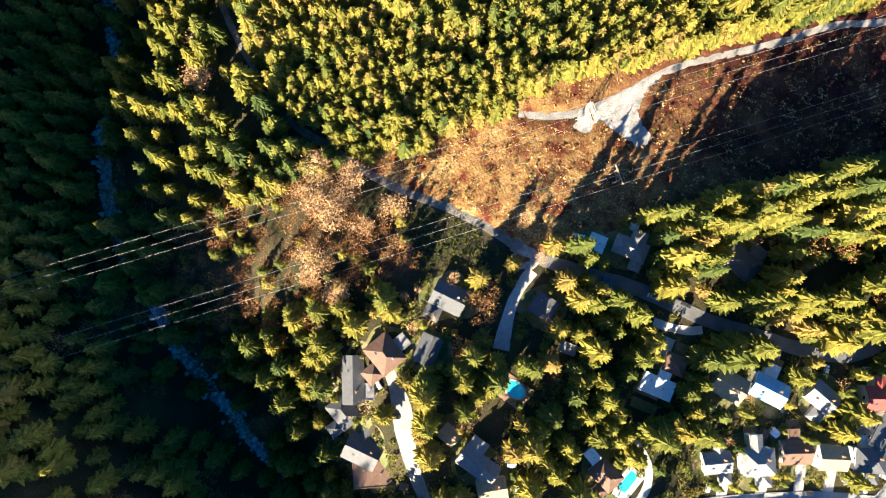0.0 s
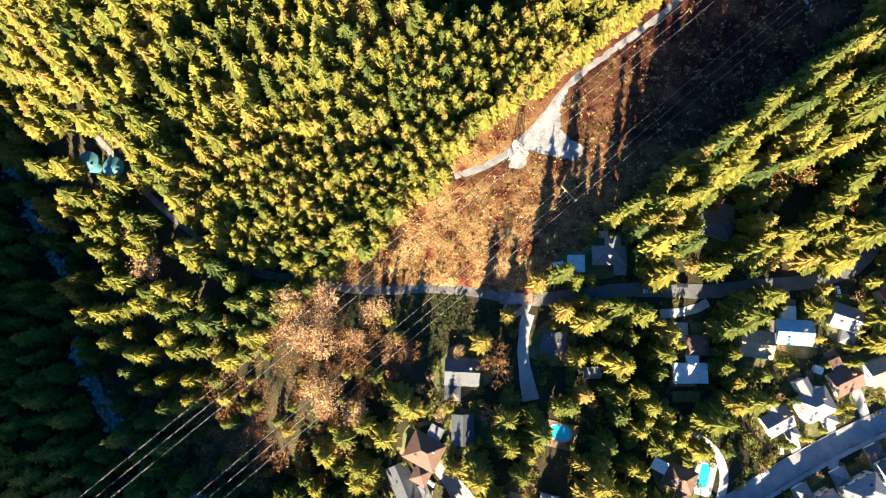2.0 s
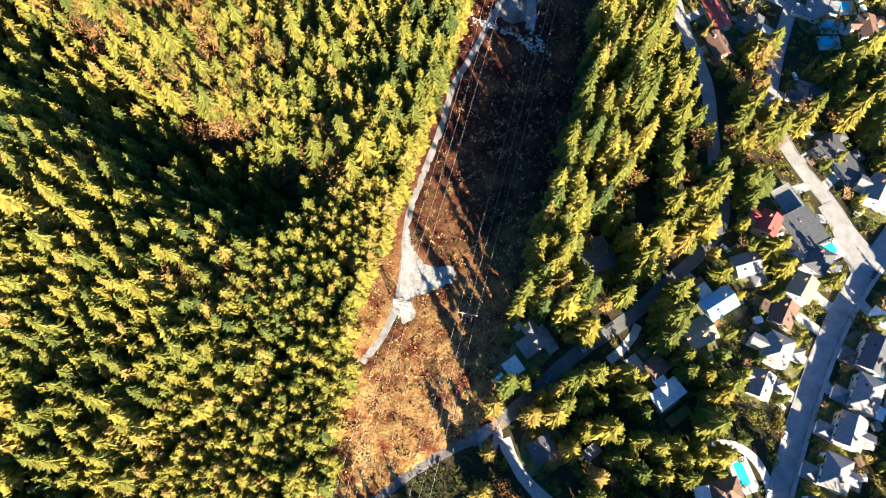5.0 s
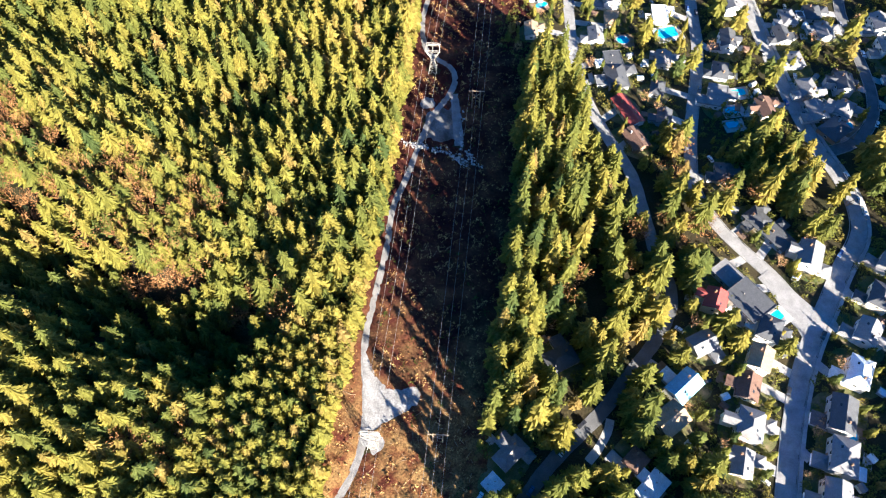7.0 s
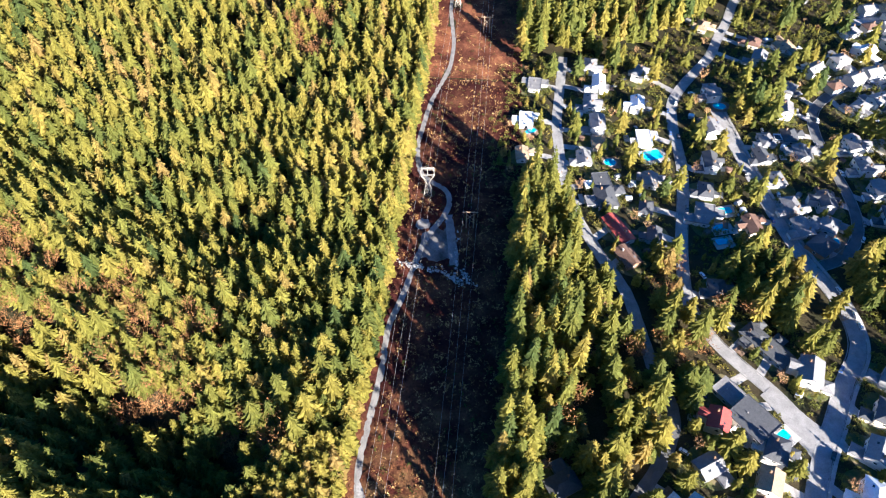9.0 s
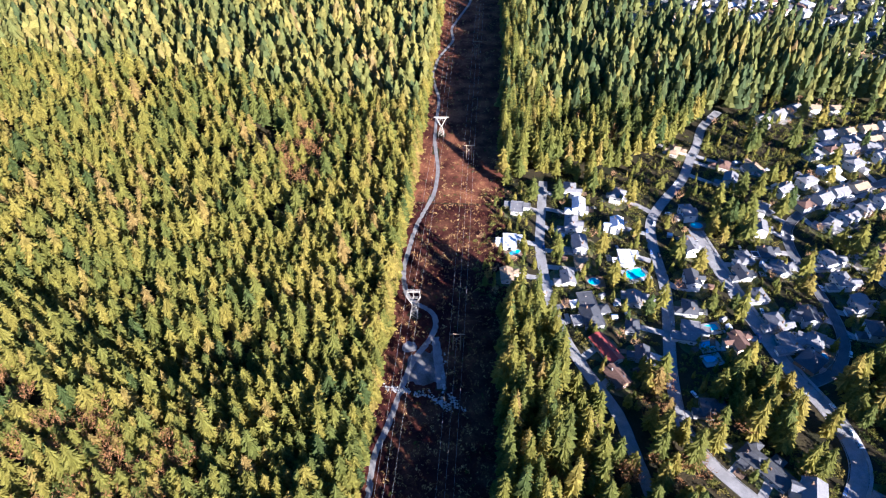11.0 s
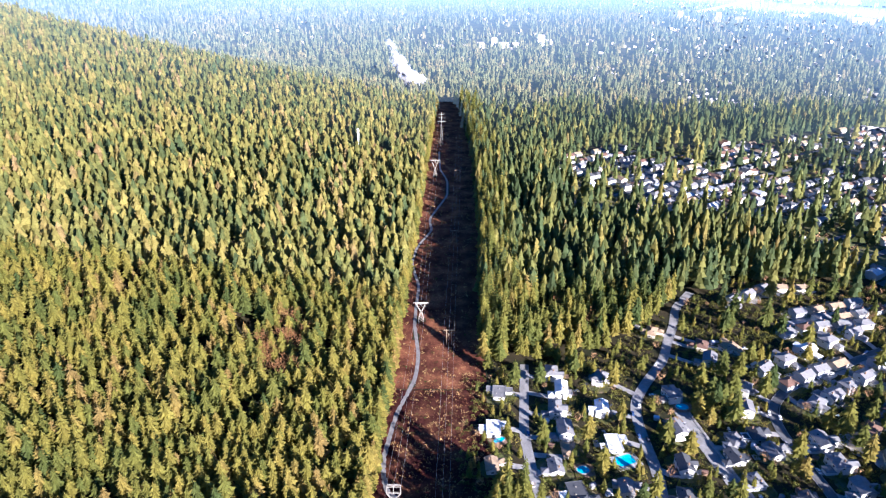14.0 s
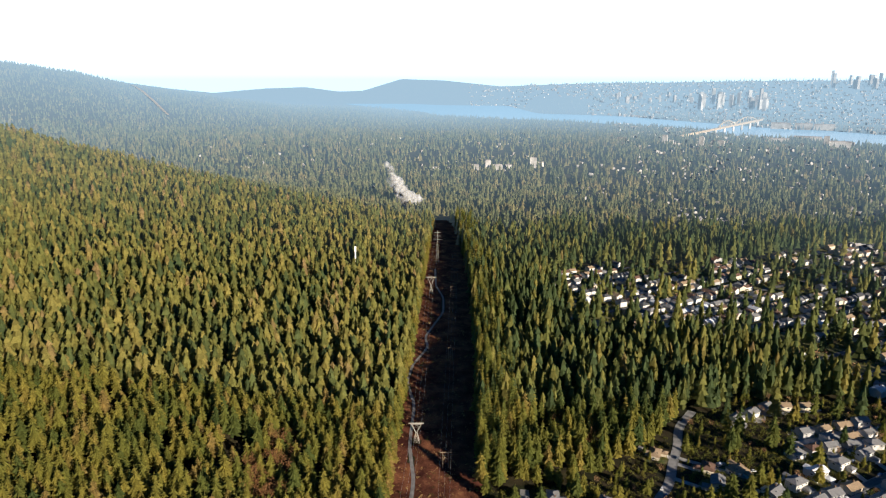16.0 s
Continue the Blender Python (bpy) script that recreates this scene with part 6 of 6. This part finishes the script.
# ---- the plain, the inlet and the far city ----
# far materials, each with haze painted in as a bluish glow
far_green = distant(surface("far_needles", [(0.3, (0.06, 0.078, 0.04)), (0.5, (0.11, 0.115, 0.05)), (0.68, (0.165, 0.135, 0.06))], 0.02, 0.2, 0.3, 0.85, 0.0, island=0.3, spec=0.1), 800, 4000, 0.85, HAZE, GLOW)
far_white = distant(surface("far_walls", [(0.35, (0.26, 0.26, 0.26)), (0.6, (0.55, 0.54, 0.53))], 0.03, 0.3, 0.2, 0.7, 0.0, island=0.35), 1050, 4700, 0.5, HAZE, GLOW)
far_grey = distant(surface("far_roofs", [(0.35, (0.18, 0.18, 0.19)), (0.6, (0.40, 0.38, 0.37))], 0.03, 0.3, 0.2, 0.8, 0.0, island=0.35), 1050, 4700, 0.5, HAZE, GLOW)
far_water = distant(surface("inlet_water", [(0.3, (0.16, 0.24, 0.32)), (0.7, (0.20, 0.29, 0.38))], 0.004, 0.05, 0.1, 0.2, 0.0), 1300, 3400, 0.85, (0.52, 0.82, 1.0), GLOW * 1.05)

NEAR_SHORE = [(-722, 4721), (-519, 4332), (-271, 3884), (0, 3339), (304, 3145), (585, 2972), (742, 2814), (901, 2673), (958, 2518), (988, 2337), (1048, 2257), (1133, 2201), (1177, 2147), (1191, 2045), (1300, 1930), (1500, 1800)]
FAR_SHORE = [(1750, 2000), (1524, 2327), (1469, 2458), (1427, 2529), (1272, 2602), (1203, 2796), (1136, 2887), (1019, 3090), (894, 3324), (706, 3450), (497, 3538), (467, 3852), (417, 4370), (0, 4440), (-248, 4656), (-480, 4900)]
SHORE = [tuple(c) for c in np.r_[along(NEAR_SHORE, 60)[0], along(FAR_SHORE, 60)[0]]]
bm = bmesh.new()
top = [bm.verts.new((x, y, SEA + 1.2)) for x, y in SHORE]
low = [bm.verts.new((x, y, SEA - 6)) for x, y in SHORE]
bm.faces.new(top)
for i in range(len(SHORE)):
    bm.faces.new((top[i - 1], top[i], low[i], low[i - 1]))
bmesh.ops.triangulate(bm, faces=bm.faces[:1])
bmesh.ops.recalc_face_normals(bm, faces=bm.faces)
me = bpy.data.meshes.new("water")
bm.to_mesh(me)
bm.free()
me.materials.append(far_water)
tagged(new("water", me), "pale blue sea inlet beyond the wooded plain", "water", kind="structure")

pts = []
for d0, d1, step in ((1050, 1750, 11), (1750, 2400, 12.5), (2400, 3300, 15), (3300, 4250, 21)):
    n = int(0.5 * 1.28 * (d1 * d1 - d0 * d0) / step ** 2)
    d = np.sqrt(rng.uniform(d0 * d0, d1 * d1, n))
    a = np.radians(rng.uniform(-37, 37, n))
    c = np.stack([d * np.sin(a), d * np.cos(a)], 1)
    open_ = np.array([noise.noise((x * 0.0035, y * 0.0035, 1.0)) for x, y in c])
    streets = np.array([noise.noise((x * 0.009, y * 0.02, 6.0)) for x, y in c])
    c = c[~inside(c[:, 0], c[:, 1], SHORE) & ~((open_ > 0.12) & (c[:, 0] > -100) & (rng.random(n) < 0.45)) & (c[:, 1] > wood_end(c)) & ~((streets > 0.22) & (c[:, 0] > 60) & (rng.random(n) < 0.7))
          & ~((d > np.interp(np.degrees(a), *AZ_BANK) - 500) & (a > 0.02) & (rng.random(n) < 0.75)) & ~((np.abs(c[:, 0]) < 16) & (c[:, 1] < 1325))]
    cut = np.abs((c[:, 0] + 1464) * 0.847 + (c[:, 1] - 3210) * 0.531)
    c = c[~((cut < 15) & (c[:, 1] < 3330) & (c[:, 1] > 2400) & (c[:, 0] < -900))]
    pts.append(c)
FAR3 = [spire_shape(pyr, H, R, 1, 6) for H, R in ((24, 5.6), (27, 5.2), (19, 6.0))]
FAR2 = [spire_shape(pyr, H, R, 2, 5) for H, R in ((26, 5.2), (29, 5.0), (22, 5.5), (18, 6.0))]
for k, c in enumerate(pts):
    s = (0.8, 0.72, 0.62, 0.6)[k]
    scatter("far_woods", (FAR, FAR2, FAR3, FAR3)[k], c, rng, far_green, "hazy conifer woods on the plain and mountain", "woods", 0.7 * s, 1.15 * s, 0.5)


def block_shape(l, w, h, pitched):
    """A far building: walls and a pitched or flat roof as one small shell."""
    V = [(-l, -w, -3), (l, -w, -3), (l, w, -3), (-l, w, -3), (-l, -w, h), (l, -w, h), (l, w, h), (-l, w, h), (-l * 0.9, 0, h + (w * 0.6 if pitched else 0.1)), (l * 0.9, 0, h + (w * 0.6 if pitched else 0.1))]
    F = [(0, 1, 5), (0, 5, 4), (1, 2, 6), (1, 6, 5), (2, 3, 7), (2, 7, 6), (3, 0, 4), (3, 4, 7), (4, 5, 9), (4, 9, 8), (6, 7, 8), (6, 8, 9), (5, 6, 9), (7, 4, 8)]
    return np.array(V, np.float32), np.array(F, np.int32)


def polar(n, a0, a1, d0, d1):
    a, d = np.radians(rng.uniform(a0, a1, n)), rng.uniform(d0, d1, n)
    return np.stack([d * np.sin(a), d * np.cos(a)], 1)


c = np.r_[polar(420, 19, 35, 1180, 1750), polar(80, 7, 22, 1340, 1850), polar(420, 16, 35, 1750, 2300), polar(150, -9, 8, 1560, 2400), polar(50, -20, -8, 1800, 2200)]
c = c[~inside(c[:, 0], c[:, 1], SHORE) & (c[:, 1] > 1000)]
half = len(c) // 2
c = c[rng.permutation(len(c))]
scatter("far_houses", [block_shape(6.5, 4.5, 5, True), block_shape(8, 5, 4.5, True), block_shape(5, 5, 6, True)], c[half:], rng, far_grey, "scattered grey-roofed houses among distant trees", "houses", 0.45, 0.8, 0)
scatter("far_houses", [block_shape(6.5, 4.5, 5, True), block_shape(8, 5, 4.5, True), block_shape(5, 5, 6, True)], c[:half], rng, far_white, "scattered pale houses among distant trees", "houses", 0.4, 0.7, 0)
c = np.r_[polar(1300, 14, 36, 2700, 4300), polar(1500, 12, 36, 3300, 4850), polar(420, 2, 16, 4150, 4850), polar(420, 14, 32, 2050, 2750)]
c = c[~inside(c[:, 0], c[:, 1], SHORE)]
half = len(c) // 2
c = c[rng.permutation(len(c))]
scatter("far_city", [block_shape(11, 7, 9, False), block_shape(16, 8, 7, False), block_shape(7, 7, 14, False)], c[half:], rng, far_grey, "hazy grey city blocks across the inlet", "city", 0.3, 0.8, 0)
scatter("far_city", [block_shape(11, 7, 9, False), block_shape(16, 8, 7, False), block_shape(7, 7, 14, False)], c[:half], rng, far_white, "hazy pale city blocks across the inlet", "city", 0.3, 0.75, 0)
c = np.repeat(c, 2, 0)
c = c + rng.normal(0, 22, c.shape)
c = c[~inside(c[:, 0], c[:, 1], SHORE)]
scatter("far_city_trees", FAR3, c, rng, far_green, "hazy street trees of a distant city", "trees", 0.5, 0.85, 0)


def far_building(x, y, l, w, h, turn, material, name="far_tower", label="pale high-rise tower in the distance", category="high-rise"):
    ob = empty(name, x, y, turn)
    part("wall", box(bmesh.new(), -l / 2, l / 2, -w / 2, w / 2, -4, h, 0.3), material, ob)
    part("roof", box(bmesh.new(), -l / 2 + 1, l / 2 - 1, -w / 2 + 1, w / 2 - 1, h + 0.01, h + 2.5), far_grey, ob)
    return tagged(ob, label, category, "distant buildings")


for a0, a1, d0, d1, h0, h1, n in ((20.6, 25.6, 3700, 3950, 45, 85, 24), (29.5, 33.4, 4350, 4600, 45, 80, 14), (14, 21, 3900, 4200, 20, 40, 14)):
    for x, y in polar(n, a0, a1, d0, d1):
        far_building(x, y, rng.uniform(12, 20), rng.uniform(12, 18), rng.uniform(h0, h1), rng.uniform(0, 90), far_white if rng.random() < 0.6 else far_grey)
for x, y, l, w, h in ((-20, 1752, 22, 10, 8), (17, 1749, 18, 9, 9), (42, 1755, 18, 9, 9), (84, 1759, 21, 10, 13), (118, 1759, 15, 12, 24), (143, 1760, 27, 10, 12), (175, 1770, 24, 10, 8), (239, 1775, 18, 12, 25), (258, 1785, 20, 10, 10)):
    far_building(x, y, l, w, h, rng.uniform(-10, 10), far_white, "far_block", "white flat-roofed block beyond the forest", "building")
for x, y, l, w, h in ((663, 2021, 14, 10, 28), (684, 2024, 14, 10, 12), (740, 1937, 14, 10, 33), (816, 2007, 37, 14, 13), (565, 2135, 30, 14, 10), (1133, 1938, 66, 20, 18), (1098, 1938, 15, 14, 32), (1142, 2120, 80, 22, 15), (1050, 2110, 60, 20, 10),
                       (1300, 2610, 70, 22, 22), (1372, 2580, 60, 22, 22), (1440, 2560, 70, 22, 20)):
    far_building(x, y, l, w, h, -28, far_white, "dock_shed", "long white dock building by the inlet", "warehouse")
bridge = new("bridge")
bridge.matrix_basis = Matrix.Translation((0, 0, 0))
a, b = Vector((765, 2188, 80)), Vector((1262, 2690, 100))
# bridge steel, with the same painted haze glow
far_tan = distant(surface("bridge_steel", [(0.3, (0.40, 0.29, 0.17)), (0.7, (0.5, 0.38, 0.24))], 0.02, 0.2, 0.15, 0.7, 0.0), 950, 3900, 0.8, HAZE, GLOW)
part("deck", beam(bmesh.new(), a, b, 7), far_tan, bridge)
for k in range(9):
    u = (k + 0.5) / 9
    c = a + (b - a) * u
    part("pier", beam(bmesh.new(), c - Vector((0, 0, 4)), (c.x, c.y, SEA - 4), 6), far_white, bridge)
for u0, u1 in ((0.42, 0.62), (0.62, 0.92)):
    pr = None
    for k in range(9):
        u = u0 + (u1 - u0) * k / 8
        c = a + (b - a) * u
        topv = c + Vector((0, 0, 5 + 17 * math.sin(math.pi * k / 8)))
        if k not in (0, 8):
            part("truss_post", beam(bmesh.new(), c, topv, 2.2), far_tan, bridge)
        if pr is not None:
            part("truss_chord", beam(bmesh.new(), pr, topv, 2.8), far_tan, bridge)
        pr = topv
tagged(bridge, "long tan steel truss bridge over the inlet", "bridge")

# glowing backdrop band that paints pale sky haze over the horizon
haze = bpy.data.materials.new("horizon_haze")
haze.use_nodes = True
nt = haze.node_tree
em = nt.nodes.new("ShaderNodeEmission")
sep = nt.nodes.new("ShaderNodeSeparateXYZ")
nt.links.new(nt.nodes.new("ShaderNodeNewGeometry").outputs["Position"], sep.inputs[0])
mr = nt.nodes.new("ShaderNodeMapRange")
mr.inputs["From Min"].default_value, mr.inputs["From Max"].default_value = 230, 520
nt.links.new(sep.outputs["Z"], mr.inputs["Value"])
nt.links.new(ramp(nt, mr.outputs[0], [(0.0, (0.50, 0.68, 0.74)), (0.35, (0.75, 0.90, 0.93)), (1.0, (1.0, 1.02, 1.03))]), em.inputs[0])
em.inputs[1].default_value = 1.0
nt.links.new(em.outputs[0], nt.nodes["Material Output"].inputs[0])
V, F = [], []
for i in range(33):
    a = radians(-48 + 3 * i)
    V += [(4940 * math.sin(a), 4940 * math.cos(a), z) for z in (60, 230, 520, 980)]
    if i:
        o = 4 * i
        F += [(o - 4 + k, o - 3 + k, o + 1 + k, o + k) for k in range(3)]
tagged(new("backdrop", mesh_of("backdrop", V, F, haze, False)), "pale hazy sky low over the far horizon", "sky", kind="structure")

# the cleared line up the mountain
strip("clearing", [(-1464, 3215), (-1330, 2995), (-1200, 2788), (-1060, 2565), (-985, 2445)], [15, 13, 12, 9], distant(surface("far_cutting", [(0.3, (0.30, 0.25, 0.19)), (0.7, (0.48, 0.42, 0.34))], 0.02, 0.2, 0.2, 0.9, 0.0), 1000, 4300, 0.6, HAZE, GLOW), 3.0, "pale cleared line running up a wooded mountain", "clearing", clear=0)

# the smoke beyond the trees
smoke_mat = bpy.data.materials.new("smoke")
smoke_mat.use_nodes = True
nt = smoke_mat.node_tree
bs = nt.nodes["Principled BSDF"]
bs.inputs["Base Color"].default_value = (0.8, 0.82, 0.85, 1)
bs.inputs["Roughness"].default_value = 1.0
bs.inputs["Specular IOR Level"].default_value = 0.0
nt.links.new(ramp(nt, noise_tex(nt, 0.035, 6), [(0.25, (0.0,) * 3), (0.85, (0.3,) * 3)]), bs.inputs["Alpha"])
bm = bmesh.new()
for k in range(70):
    u = k / 69
    cx, cz = -42 - 72 * u ** 0.9 + pyr.uniform(-5, 5), 12 + 14 * u + 68 * u ** 3 + pyr.uniform(-5, 5)
    r = (7 + 9 * math.sin(math.pi * min(1, u * 1.1)) ** 0.7) * pyr.uniform(0.35, 1.0)
    res = bmesh.ops.create_icosphere(bm, subdivisions=3, radius=r, matrix=Matrix.Translation((cx, 1415 + pyr.uniform(-12, 12), cz)))
    for v in res["verts"]:
        c = Vector((cx, 1415, cz))
        v.co += (v.co - c) * 0.55 * noise.fractal(v.co * 0.13, 1.0, 2.0, 4)
me = bpy.data.meshes.new("smoke_plume")
bm.to_mesh(me)
bm.free()
me.materials.append(smoke_mat)
for f_ in me.polygons:
    f_.use_smooth = True
tagged(new("smoke_plume", me), "white smoke drifting up beyond the forest edge", "smoke", kind="stuff")
